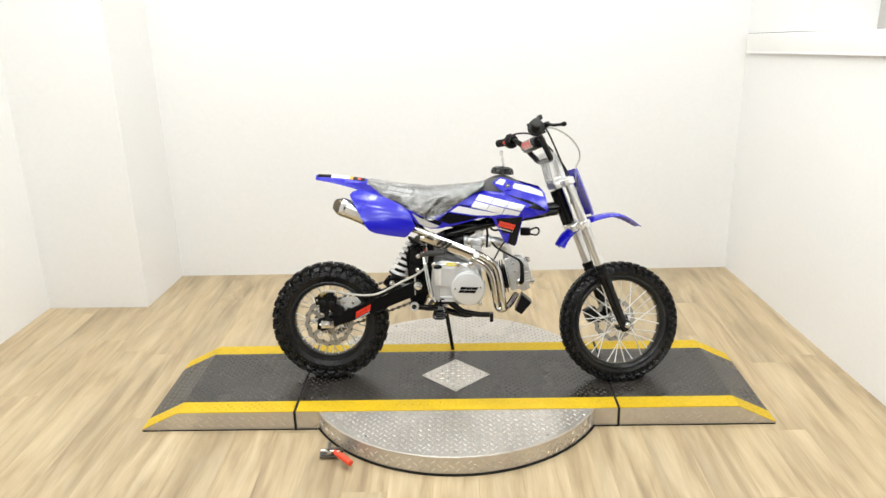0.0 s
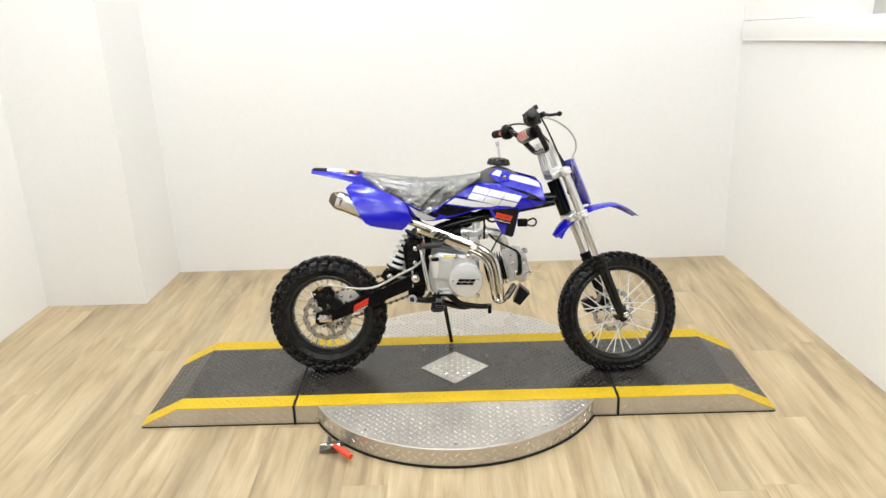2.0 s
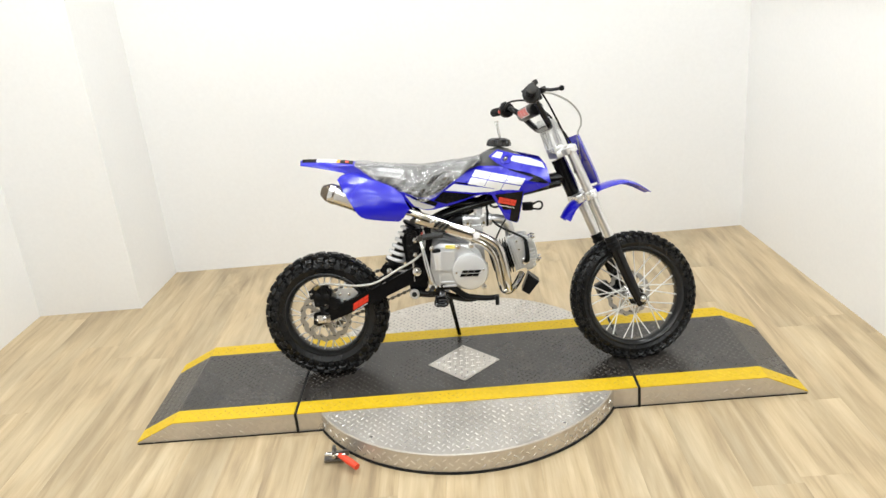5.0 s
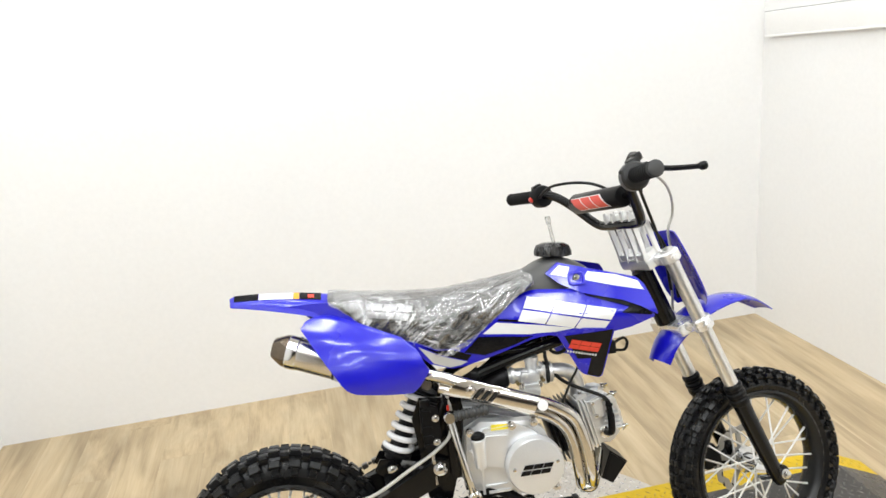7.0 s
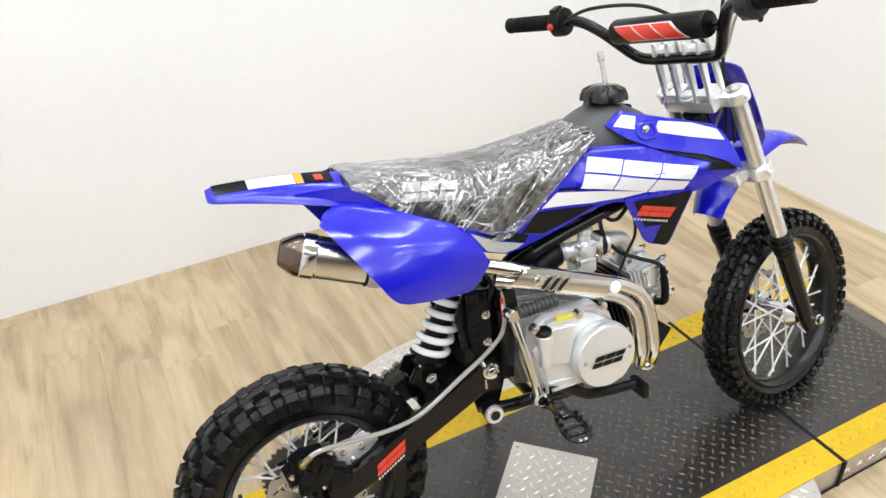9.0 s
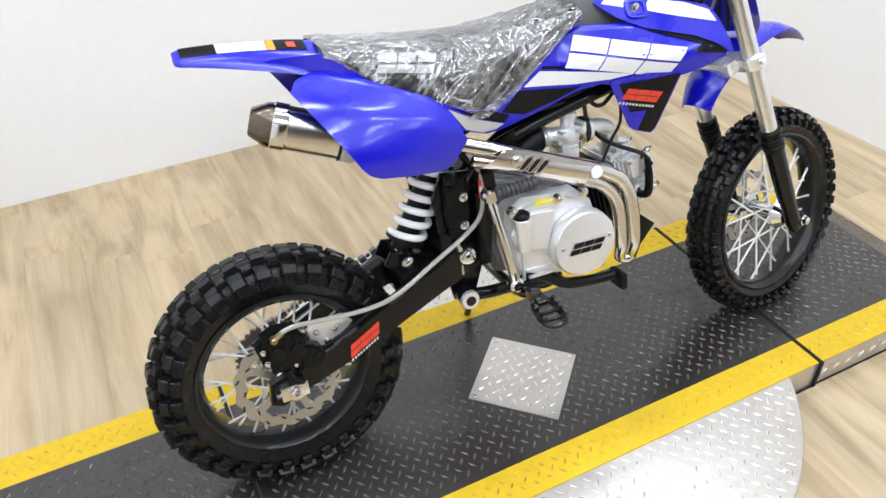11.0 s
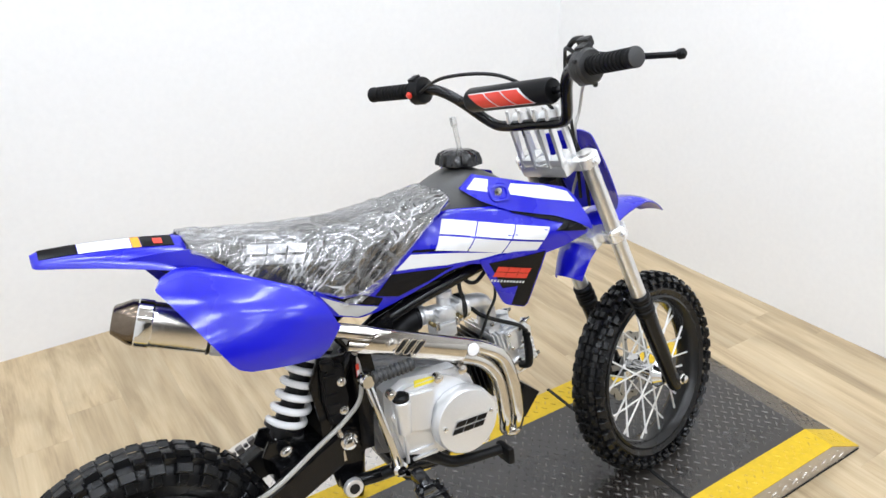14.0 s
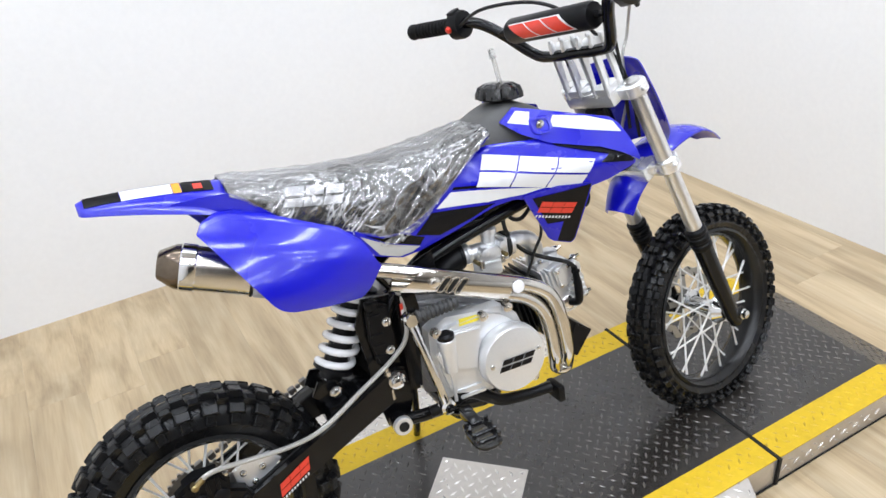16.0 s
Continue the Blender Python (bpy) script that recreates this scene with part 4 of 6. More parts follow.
for s in (-1, 1):
    a, b = Vector((-0.0722, s * 0.353, 0.3322)), Vector((-0.0525, s * 0.235, 0.3205))
    if s < 0:
        b += (a - b) * 0.14
        a, b = [Vector((p.x, p.y * 0.965, p.z)) for p in (a, b)]
    else:
        a, b = [Vector((p.x + 0.018 * p.y, p.y * 0.99, p.z)) for p in (a, b)]
    d = (a - b).normalized()
    prof = [(0.012, 0.0), (0.0165, 0.001)]
    for i in range(10 if s < 0 else 11):
        prof += [(0.0162, 0.006 + i * 0.0095), (0.0162, 0.0095 + i * 0.0095), (0.0138, 0.0105 + i * 0.0095), (0.0138, 0.0142 + i * 0.0095)]
    e_ = (a - b).length + 0.006
    prof += [(0.0155, e_ - 0.012), (0.0165, e_ - 0.006), (0.0165, e_)]
    bm = BM(); lathe(bm, prof, b - d * 0.0, d, 20)
    gp = bpart("grip", bm, GRIPM, "black ribbed rubber grip")
    bm = BM(); lathe(bm, [(0.0163, e_ - 0.002), (0.0156, e_ + 0.002), (0.012, e_ + 0.004), (0.001, e_ + 0.004)], b, d, 24)
    bpart("grip_end", bm, GREYR, "grey rubber end of the grip", gp)
    c = b + (Vector((-0.04, s * 0.19, 0.312)) - b).normalized() * 0.012
    if s < 0:
        bm = BM(); lathe(bm, [(0.018, -0.016), (0.027, -0.015), (0.03, -0.009), (0.03, 0.008), (0.026, 0.013), (0.018, 0.015)], c, d, 24)
        box(bm, c.x + 0.014, c.y + 0.006, c.z + 0.022, 0.026, 0.022, 0.024, None, 0.006)
        box(bm, c.x + 0.03, c.y + 0.012, c.z + 0.03, 0.016, 0.026, 0.018, None, 0.005)
        bolt(bm, (c.x - 0.006, c.y - 0.008, c.z - 0.028), (0, 0, -1), 0.004, 0.006); bolt(bm, (c.x - 0.022, c.y, c.z + 0.02), (-0.7, 0, 0.7), 0.004, 0.005)
        box(bm, c.x + 0.004, c.y + 0.014, c.z - 0.018, 0.034, 0.018, 0.022, None, 0.006)
        tube(bm, [(c.x + 0.036, c.y + 0.02, c.z + 0.034), (c.x + 0.038, c.y + 0.04, c.z + 0.034), (c.x + 0.034, c.y + 0.058, c.z + 0.022)], [0.006, 0.0055, 0.004], 10, 4)
        bpart("throttle_housing", bm, HOUSEM, "dark grey throttle housing")
    else:
        bm = BM(); lathe(bm, [(0.016, -0.016), (0.027, -0.014), (0.029, -0.008), (0.029, 0.01), (0.025, 0.014), (0.014, 0.016)], c, d, 20)
        box(bm, c.x, c.y, c.z + 0.026, 0.022, 0.02, 0.012, None, 0.003)
        sw = bpart("switch_housing", bm, BLACKP, "black switch housing with a red stop button")
        bm = BM(); bolt(bm, (c.x - 0.028, c.y, c.z + 0.005), (-1, 0, 0), 0.006, 0.006)
        bpart("stop_button", bm, RED, "", sw)
# brake lever and its cylinder on the right
bm = BM(); tube(bm, [(-0.004, -0.195, 0.322), (0.002, -0.23, 0.312), (0.0, -0.282, 0.304), (0.004, -0.35, 0.296), (0.007, -0.36, 0.295)], [0.007, 0.006, 0.0055, 0.005, 0.007], 10, 5)
lathe(bm, [(0.004, -0.008), (0.0085, -0.004), (0.0085, 0.004), (0.004, 0.008)], (0.007, -0.365, 0.294), (0, 1, 0), 12)
bpart("brake_lever", bm, BLACKP, "black brake lever with a ball end")
bm = BM(); box(bm, -0.004, -0.182, 0.318, 0.03, 0.045, 0.02, pose(0, 0, 0), 0.006); box(bm, -0.024, -0.184, 0.306, 0.024, 0.026, 0.028, None, 0.005)
bpart("brake_cylinder", bm, BLACKP, "black front brake cylinder")

# -- front plastics --
def shell(centre, half, drop, thick=0.003, nx=24, ny=8):
    """A fender: a centre line of (x, z) with half widths and edge drops, bent over sideways."""
    bm = BM()
    cl = spline([(x, 0, z) for x, z in centre], 6)
    n = len(cl) - 1
    tops, bots = [], []
    for i, c in enumerate(cl):
        t = i / n * (len(half) - 1)
        j = min(int(t), len(half) - 2); f = t - j
        w = half[j] + (half[j + 1] - half[j]) * f
        dr = drop[j] + (drop[j + 1] - drop[j]) * f
        d = (cl[min(i + 1, n)] - cl[max(i - 1, 0)]).normalized()
        nn = Vector((-d.z, 0, d.x))
        a, b = [], []
        for k in range(-ny, ny + 1):
            u = k / ny
            p = c + Vector((0, u * w, 0)) - nn * (dr * abs(u) ** 2.6)
            a.append(bm.verts.new(p)); b.append(bm.verts.new(p - nn * thick))
        tops.append(a); bots.append(b)
    for g in (tops, bots):
        for a, b in zip(g, g[1:]):
            bridge(bm, a, b, False)
    loop = lambda g: [c[0] for c in g] + g[-1][1:] + [c[-1] for c in g[-2::-1]] + g[0][-2:0:-1]
    bridge(bm, loop(tops), loop(bots))
    return bm


fender = fpart("front_fender", shell([toF(*q) for q in ((0.383, 0.545), (0.412, 0.588), (0.46, 0.624), (0.52, 0.652), (0.609, 0.668), (0.668, 0.652), (0.722, 0.616))], [0.034, 0.044, 0.052, 0.058, 0.057, 0.05, 0.03], [0.03, 0.025, 0.02, 0.016, 0.014, 0.01, 0.004]), BLUE, "blue plastic front fender")
bm = BM()
pl0 = [toF(*q) for q in ((0.446, 0.832), (0.472, 0.77), (0.505, 0.7), (0.525, 0.66))]
rows_ = []
cl = spline([(x, 0, z) for x, z in pl0], 6)
for i, c in enumerate(cl):
    t = i / (len(cl) - 1)
    w = 0.07 + 0.01 * math.sin(math.pi * t) - 0.016 * max(0, t - 0.75) / 0.25
    rows_.append([(0.106 - 0.024 * abs(k / 8) ** 2, w * k / 8, c.z) for k in range(-8, 9)])
f_ = [[bm.verts.new(p) for p in r] for r in rows_]
b_ = [[bm.verts.new((p[0] - 0.003, p[1], p[2])) for p in r] for r in rows_]
for g in (f_, b_):
    for a, b in zip(g, g[1:]):
        bridge(bm, a, b, False)
lp = lambda g: [c[0] for c in g] + g[-1][1:] + [c[-1] for c in g[-2::-1]] + g[0][-2:0:-1]
bridge(bm, lp(f_), lp(b_))
fpart("number_plate", bm, BLUE, "blue plastic front number plate")

# -- frame --
def fr(name, pts, r, label="", k=5, mat=None):
    bm = BM(); tube(bm, pts, r, 14, k)
    return part(name, bm, mat or FRAMEP, bike, label)


fr("backbone", [(0.405, 0, 0.69), (0.25, 0, 0.665), (0.06, 0, 0.6), (-0.1, 0, 0.5)], 0.022, "black steel backbone tube")
for s in (-1, 1):
    fr("frame_rail", [(0.39, s * 0.03, 0.672), (0.166, s * 0.058, 0.631), (0.0, s * 0.064, 0.592), (-0.09, s * 0.066, 0.558), (-0.135, s * 0.066, 0.5), (-0.15, s * 0.066, 0.44)], 0.012, "black steel frame rail")
    fr("seat_rail", [(0.08, s * 0.055, 0.62), (-0.08, s * 0.062, 0.63), (-0.2, s * 0.06, 0.68), (-0.34, s * 0.05, 0.75)], 0.0105, "black steel seat rail")
    fr("frame_brace", [(-0.1, s * 0.064, 0.53), (-0.2, s * 0.06, 0.675)], 0.009, k=1)
    bm = BM()
    extrude_poly(bm, [(-0.115, 0.54), (-0.175, 0.545), (-0.195, 0.5), (-0.185, 0.42), (-0.185, 0.36), (-0.17, 0.29), (-0.13, 0.285), (-0.105, 0.36), (-0.11, 0.43)], s * 0.058, s * 0.07, 0.003)
    part("pivot_plate", bm, FRAMEP, bike, "black frame plate at the swingarm pivot")
    for x, z, r in ((-0.148, 0.45, 0.007), (-0.15, 0.5, 0.007)) if s > 0 else ():
        bm = BM(); bolt(bm, (x, s * 0.07, z), (0, s, 0), r, 0.008)
        part("frame_bolt", bm, CHROME, bike, "chrome frame bolt")
    bm = BM(); lathe(bm, [(0.016, 0), (0.016, 0.004), (0.012, 0.005), (0.012, 0.014), (0.009, 0.016)], (-0.145, s * 0.084, 0.385), (0, s, 0), 16)
    part("pivot_bolt", bm, CHROME, bike, "chrome pivot bolt")

# rear brake cylinder, ribbed, in front of the frame plate
bm = BM(); extrude_poly(bm, [(-0.176, 0.528), (-0.15, 0.537), (-0.136, 0.53), (-0.134, 0.47), (-0.137, 0.428), (-0.152, 0.418), (-0.172, 0.426), (-0.178, 0.47)], -0.087, -0.069, 0.005)
for z_ in (0.442, 0.462, 0.482, 0.518):
    box(bm, -0.164, -0.0875, z_, 0.022, 0.005, 0.006, None, 0.0018)
lathe(bm, [(0.012, 0), (0.012, 0.012), (0.009, 0.015)], (-0.163, -0.08, 0.53), (0, 0, 1), 16)
rmc = part("brake_cylinder", bm, BLACKP, bike, "black ribbed rear brake cylinder")
bm = BM(); rod(bm, (-0.158, -0.08, 0.42), (-0.156, -0.084, 0.35), 0.0042, 10); lathe(bm, [(0.007, 0), (0.007, 0.008), (0.005, 0.01)], (-0.1575, -0.081, 0.405), (0, 0, -1), 6)
part("push_rod", bm, STEEL, rmc, "steel push rod")
for x_, z_ in ((-0.144, 0.502), (-0.146, 0.448)):
    bm = BM(); bolt(bm, (x_, -0.087, z_), (0, -1, 0), 0.0068, 0.007)
    part("cylinder_bolt", bm, CHROME, rmc)

# -- swingarm, shock, chain --
for s in (-1, 1):
    bm = BM()
    extrude_poly(bm, [(-0.125, 0.4), (-0.15, 0.412), (-0.26, 0.357), (-0.46, 0.272), (-0.545, 0.255), (-0.55, 0.215), (-0.53, 0.205), (-0.38, 0.258), (-0.255, 0.308), (-0.15, 0.35), (-0.125, 0.365)], s * 0.06, s * 0.086, 0.005)
    part("swingarm", bm, FRAMEP, bike, "black steel swingarm leg")
    bm = BM()
    lathe(bm, [(0.013, 0), (0.013, 0.005), (0.0095, 0.006), (0.0095, 0.016), (0.006, 0.018)], (REAR_C[0], s * 0.094, REAR_C[2]), (0, s, 0), 6)
    box(bm, REAR_C[0], s * 0.09, REAR_C[2], 0.05, 0.008, 0.03, None, 0.003)
    rod(bm, (REAR_C[0] - 0.024, s * 0.09, REAR_C[2]), (REAR_C[0] - 0.032, s * 0.09, REAR_C[2] - 0.001), 0.004, 8)
    part("chain_adjuster", bm, STEEL, bike, "bright axle nut and chain adjuster")
fr("swingarm_bridge", [(-0.235, -0.065, 0.345), (-0.235, 0.065, 0.345)], 0.016, k=1)
fr("rear_axle", [(REAR_C[0], -0.1, REAR_C[2]), (REAR_C[0], 0.1, REAR_C[2])], 0.007, k=1, mat=STEEL)
def sw_yf(x, z):
    return 0.0862


bm = BM()
for q in slant_bars(-0.397, 0.258, -0.338, 0.289, 0.026, 0.003, 3, 0.03, 0.05, 2):
    decal(bm, q, sw_yf)
emb = part("swingarm_emblem", bm, RED, bike, "red emblem on the swingarm")
bm = BM()
for k in range(10):
    bx, bz = -0.396 + k * 0.0057, 0.2555 + k * 0.003
    decal(bm, [(bx, bz), (bx + 0.003, bz + 0.0016), (bx + 0.003, bz - 0.0034), (bx, bz - 0.005)], sw_yf)
part("emblem_marks", bm, WHITE, emb, "row of tiny white marks")
SA, SB = Vector((-0.152, -0.012, 0.565)), Vector((-0.25, -0.012, 0.388))
sd = (SB - SA).normalized()
bm = BM(); rod(bm, SA, SA + sd * 0.05, 0.011, 14); rod(bm, SA + sd * 0.02, SB - sd * 0.01, 0.0215, 20)
shock = part("shock_absorber", bm, BLACKP, bike, "rear shock with a white coil spring")
bm = BM()
u, v = basis(sd)
L = (SB - SA).length
pts = []
turns = 5.6
for i in range(int(turns * 16) + 1):
    t = i / (turns * 16)
    a = 2 * math.pi * turns * t
    r = 0.029 + 0.002 * t
    pts.append(SA + sd * (0.028 + (L - 0.062) * t) + u * (r * math.cos(a)) + v * (r * math.sin(a)))
tube(bm, pts, 0.0068, 10, 1)
part("coil_spring", bm, SPRING, shock, "white coil spring")
bm = BM()
lathe(bm, [(0.012, 0.012), (0.036, 0.014), (0.036, 0.02), (0.03, 0.024), (0.014, 0.026)], SA, sd, 24)
part("spring_collar", bm, BLACKP, shock)
bm = BM(); lathe(bm, [(0.018, L - 0.035), (0.037, L - 0.033), (0.037, L - 0.026), (0.02, L - 0.022)], SA, sd, 24)
part("spring_collar", bm, BLACKP, shock)
bm = BM(); rod(bm, SB + Vector((0, -0.03, 0)), SB + Vector((0, 0.03, 0)), 0.012, 14); bolt(bm, SB + Vector((0, -0.042, 0)), (0, -1, 0), 0.009, 0.01)
part("shock_eye", bm, CHROME, shock, "chrome shock mounting bolt")
bm = BM(); rod(bm, SA + Vector((0, -0.03, 0)), SA + Vector((0, 0.03, 0)), 0.012, 14)
part("shock_eye", bm, CHROME, shock, "chrome shock mounting bolt")
for s in (-1, 1):
    bm = BM(); extrude_poly(bm, [(-0.2, 0.335), (-0.235, 0.335), (-0.29, 0.385), (-0.275, 0.41), (-0.245, 0.405)], -0.012 + s * 0.024, -0.012 + s * 0.032, 0.002)
    part("shock_bracket", bm, FRAMEP, bike)
# chain on the left: two runs of links
for z0, z1 in ((0.452, 0.302), (0.325, 0.175)):
    a, b = Vector((-0.1, 0.042, z0)), Vector((REAR_C[0], 0.042, z1))
    d = (b - a); n = int(d.length / 0.0127); ang = math.degrees(math.atan2(-d.z, d.x))
    bm = BM()
    for i in range(n):
        c = a + d * ((i + 0.5) / n)
        box(bm, 0, 0, 0, 0.0145 if i % 2 else 0.009, 0.013 if i % 2 else 0.008, 0.0125 if i % 2 else 0.0075, Matrix.Translation(c) @ pose(0, 0, 0, 0, ang, 0), 0.003)
    part("chain", bm, CHAINM, bike, "dark drive chain")
bm = BM(); lathe(bm, [(0.056, -0.003), (0.07, -0.003), (0.07, 0.003), (0.056, 0.003)], (REAR_C[0], 0.042, REAR_C[2]), (0, 1, 0), 48, closed=True)
lathe(bm, [(0.02, -0.003), (0.032, -0.003), (0.032, 0.003), (0.02, 0.003)], (REAR_C[0], 0.042, REAR_C[2]), (0, 1, 0), 32, closed=True)
for i in range(6):
    box(bm, 0, 0, 0.044, 0.012, 0.005, 0.03, Matrix.Translation((REAR_C[0], 0.042, REAR_C[2])) @ Matrix.Rotation(math.pi * i / 3, 4, "Y"))
for i in range(34):
    a = 2 * math.pi * i / 34
    box(bm, 0.072 * math.cos(a), 0, 0.072 * math.sin(a), 0.006, 0.005, 0.006, Matrix.Translation((REAR_C[0], 0.042, REAR_C[2])))
part("sprocket", bm, CHAINM, bike, "dark steel rear sprocket")

# -- bodywork --
HALF = [(-0.42, 0.12), (-0.3, 0.125), (-0.17, 0.108), (-0.05, 0.097), (0.05, 0.09), (0.1, 0.099), (0.165, 0.13), (0.2, 0.145), (0.25, 0.161), (0.3, 0.168), (0.4, 0.17)]


def body_y(x, z):
    """Half width of the tank shrouds."""
    w = smooth_list(HALF, x, 0.03)
    f = min(1, max(0, (x - 0.05) / 0.1))
    g = min(1, max(0, (x + 0.02) / 0.12))
    return w - 0.75 * g * max(0, z - 0.702) - 0.3 * max(0, 0.69 - z) * f - 0.03 * max(0, (0.66 - z) / 0.1) ** 2 * (1 - f)


def upper_y(x, z):
    return body_y(x, z) + 0.006


def panel_y(x, z):
    """Half width of the bulged side panels."""
    u = (x + 0.28) / 0.14
    v = (z - 0.68) / 0.085
    d = z - (0.728 - 0.38 * (x + 0.38))
    return 0.16 - 0.018 * min(1.6, u * u) - 0.038 * (v + 0.62) ** 2 - 0.006 * u + 0.0035 * math.exp(-(d / 0.02) ** 2)


SEATLOW = [(-0.345, 0.78), (-0.325, 0.772), (-0.283, 0.728), (-0.219, 0.688), (-0.16, 0.658), (-0.12, 0.642), (-0.09, 0.642), (-0.054, 0.66), (-0.003, 0.7), (0.044, 0.735), (0.085, 0.76), (0.108, 0.77)]
SEATTOP = [(-0.36, 0.79), (-0.345, 0.792), (-0.3, 0.786), (-0.22, 0.775), (-0.12, 0.767), (-0.05, 0.768), (0.05, 0.777), (0.108, 0.787)]
SEATW = [(-0.36, 0.055), (-0.33, 0.075), (-0.25, 0.092), (-0.12, 0.099), (-0.02, 0.095), (0.06, 0.087), (0.108, 0.07)]


def seat_loft(grow=0.0, wr=0.0, nx=60, ny=14):
    bm = BM()
    rows = []
    for i in range(nx + 1):
        x = -0.345 + 0.453 * i / nx
        zt, zl, w = smooth_list(SEATTOP, x) + grow, smooth_list(SEATLOW, x, 0.008) - grow * 0.5, smooth_list(SEATW, x) + grow
        zl = min(zl, zt - 0.006)
        r = []
        for j in range(ny + 1):
            a = math.pi * j / ny
            c, s = -math.cos(a), math.sin(a)
            y = w * math.copysign(abs(c) ** 0.55, c)
            z = zl + (zt - zl) * s ** 0.75
            if wr:
                q = Vector((x * 9, y * 9, z * 9))
                dd = wr * (noise.noise(q * 2.3) + 0.7 * noise.noise(Vector((x * 60 + z * 55, y * 14, z * 16))))
                y += dd * (c if abs(c) > 0.2 else 0); z += dd * s
            r.append(bm.verts.new((x, y, z)))
        rows.append(r)
    for a, b in zip(rows, rows[1:]):
        bridge(bm, a, b, False)
    bm.faces.new(rows[0][::-1]); bm.faces.new(rows[-1])
    return bm


seat = part("seat", seat_loft(), VINYL, bike, "black vinyl seat under clear plastic wrap", 60)
part("plastic_wrap", seat_loft(0.004, 0.0035, 150, 40), WRAP, seat, "crumpled clear plastic film", 180)
def seat_y(x, z):
    zt, zl = smooth_list(SEATTOP, x), smooth_list(SEATLOW, x, 0.008)
    s = min(1, max(0, (z - zl) / (zt - zl))) ** (1 / 0.75)
    return smooth_list(SEATW, x) * math.sqrt(max(0, 1 - s * s)) ** 0.55 + 0.0015


for sd_ in (-1, 1):
    for q in slant_bars(-0.272, 0.745, -0.176, 0.728, 0.026, 0.016, 3, 0.1, 0.14, 2):
        bm = BM(); decal(bm, q, seat_y, 0.0, sd_)
        part("emblem_block", bm, GREYE, seat, "slanted pale grey emblem block")

# tail: ridged fender behind the seat
def tail_w(t):
    tip = math.sqrt(max(0.0, 1 - max(0.0, 1 - t / 0.07) ** 2))
    return (0.019 + 0.013 * t) * (0.35 + 0.65 * tip)


def tail_z(t, u):
    return 0.8135 - 0.021 * t * t - 0.0125 * abs(u) ** 1.15 - 0.004 * max(0.0, 1 - t / 0.05)


bm = BM()
rows = []
for i in range(41):
    t = (i / 40) ** 1.25
    x = -0.56 + 0.222 * t
    w = tail_w(t)
    th = 0.011 + 0.043 * t ** 1.2
    fl = 1.25 + 0.75 * t ** 1.3
    us = (-1, -0.92, -0.75, -0.5, -0.25, 0, 0.25, 0.5, 0.75, 0.92, 1)
    lo = 0.803 - 0.004 * t - th
    rows.append([bm.verts.new((x, -w * fl, lo)), bm.verts.new((x, -w * (fl * 0.8 + 0.24), lo * 0.75 + tail_z(t, 1) * 0.25)), bm.verts.new((x, -w * (fl * 0.45 + 0.58), lo * 0.35 + tail_z(t, 1) * 0.65))] + [bm.verts.new((x, w * u, tail_z(t, u))) for u in us] + [bm.verts.new((x, w * (fl * 0.45 + 0.58), lo * 0.35 + tail_z(t, 1) * 0.65)), bm.verts.new((x, w * (fl * 0.8 + 0.24), lo * 0.75 + tail_z(t, 1) * 0.25)), bm.verts.new((x, w * fl, lo)), bm.verts.new((x, 0, lo + th * 0.3))])
for a, b in zip(rows, rows[1:]):
    bridge(bm, a, b)
bm.faces.new(rows[0][::-1]); bm.faces.new(rows[-1])
tail = part("tail_fender", bm, BLUE, bike, "blue plastic rear fender", 75)


def tail_top(bm, x0, x1, u0, u1, off=0.0012):
    n = 6
    g = []
    for i in range(n + 1):
        x = x0 + (x1 - x0) * i / n
        t = (x + 0.56) / 0.222
        g.append([bm.verts.new((x, tail_w(t) * (u0 + (u1 - u0) * k / 4), tail_z(t, u0 + (u1 - u0) * k / 4) + off)) for k in range(5)])
    for p, q in zip(g, g[1:]):
        bridge(bm, p, q, False)


for s in (-1, 1):
    for x0, x1, c, lab in ((-0.549, -0.4965, BLACKD, "black decal"), (-0.4955, -0.421, WHITE, "white decal"), (-0.42, -0.4075, ORANGE, "orange decal"), (-0.4065, -0.36, BLACKD, "black decal")):
        bm = BM(); tail_top(bm, x0, x1, s * 0.06, s * 0.9)
        part("tail_decal", bm, c, tail, lab)
    bm = BM(); tail_top(bm, -0.389, -0.3755, s * 0.3, s * 0.75, 0.0022)
    part("tail_decal", bm, RED, tail, "red decal")
# black inner fender under the tail
bm = BM()
extrude_poly(bm, [(-0.42, 0.778), (-0.33, 0.77), (-0.25, 0.7), (-0.2, 0.62), (-0.23, 0.61), (-0.33, 0.7)], -0.032, 0.032, 0.004)
part("inner_fender", bm, BLACKP, bike, "black plastic inner fender")

PANEL_UP = [(-0.408, 0.738), (-0.397, 0.751), (-0.374, 0.758), (-0.345, 0.757), (-0.3, 0.743), (-0.25, 0.722), (-0.2, 0.7), (-0.17, 0.672), (-0.154, 0.634), (-0.148, 0.626)]
PANEL_LO = [(-0.408, 0.737), (-0.397, 0.722), (-0.372, 0.684), (-0.346, 0.643), (-0.333, 0.62), (-0.322, 0.607), (-0.304, 0.598), (-0.245, 0.587), (-0.188, 0.579), (-0.172, 0.592), (-0.148, 0.624)]
BODY_UP = [(-0.172, 0.682), (-0.16, 0.674), (-0.128, 0.658), (-0.09, 0.654), (-0.044, 0.672), (0.012, 0.707), (0.068, 0.743), (0.1, 0.754), (0.158, 0.752), (0.2, 0.75), (0.24, 0.742), (0.29, 0.722), (0.343, 0.687)]
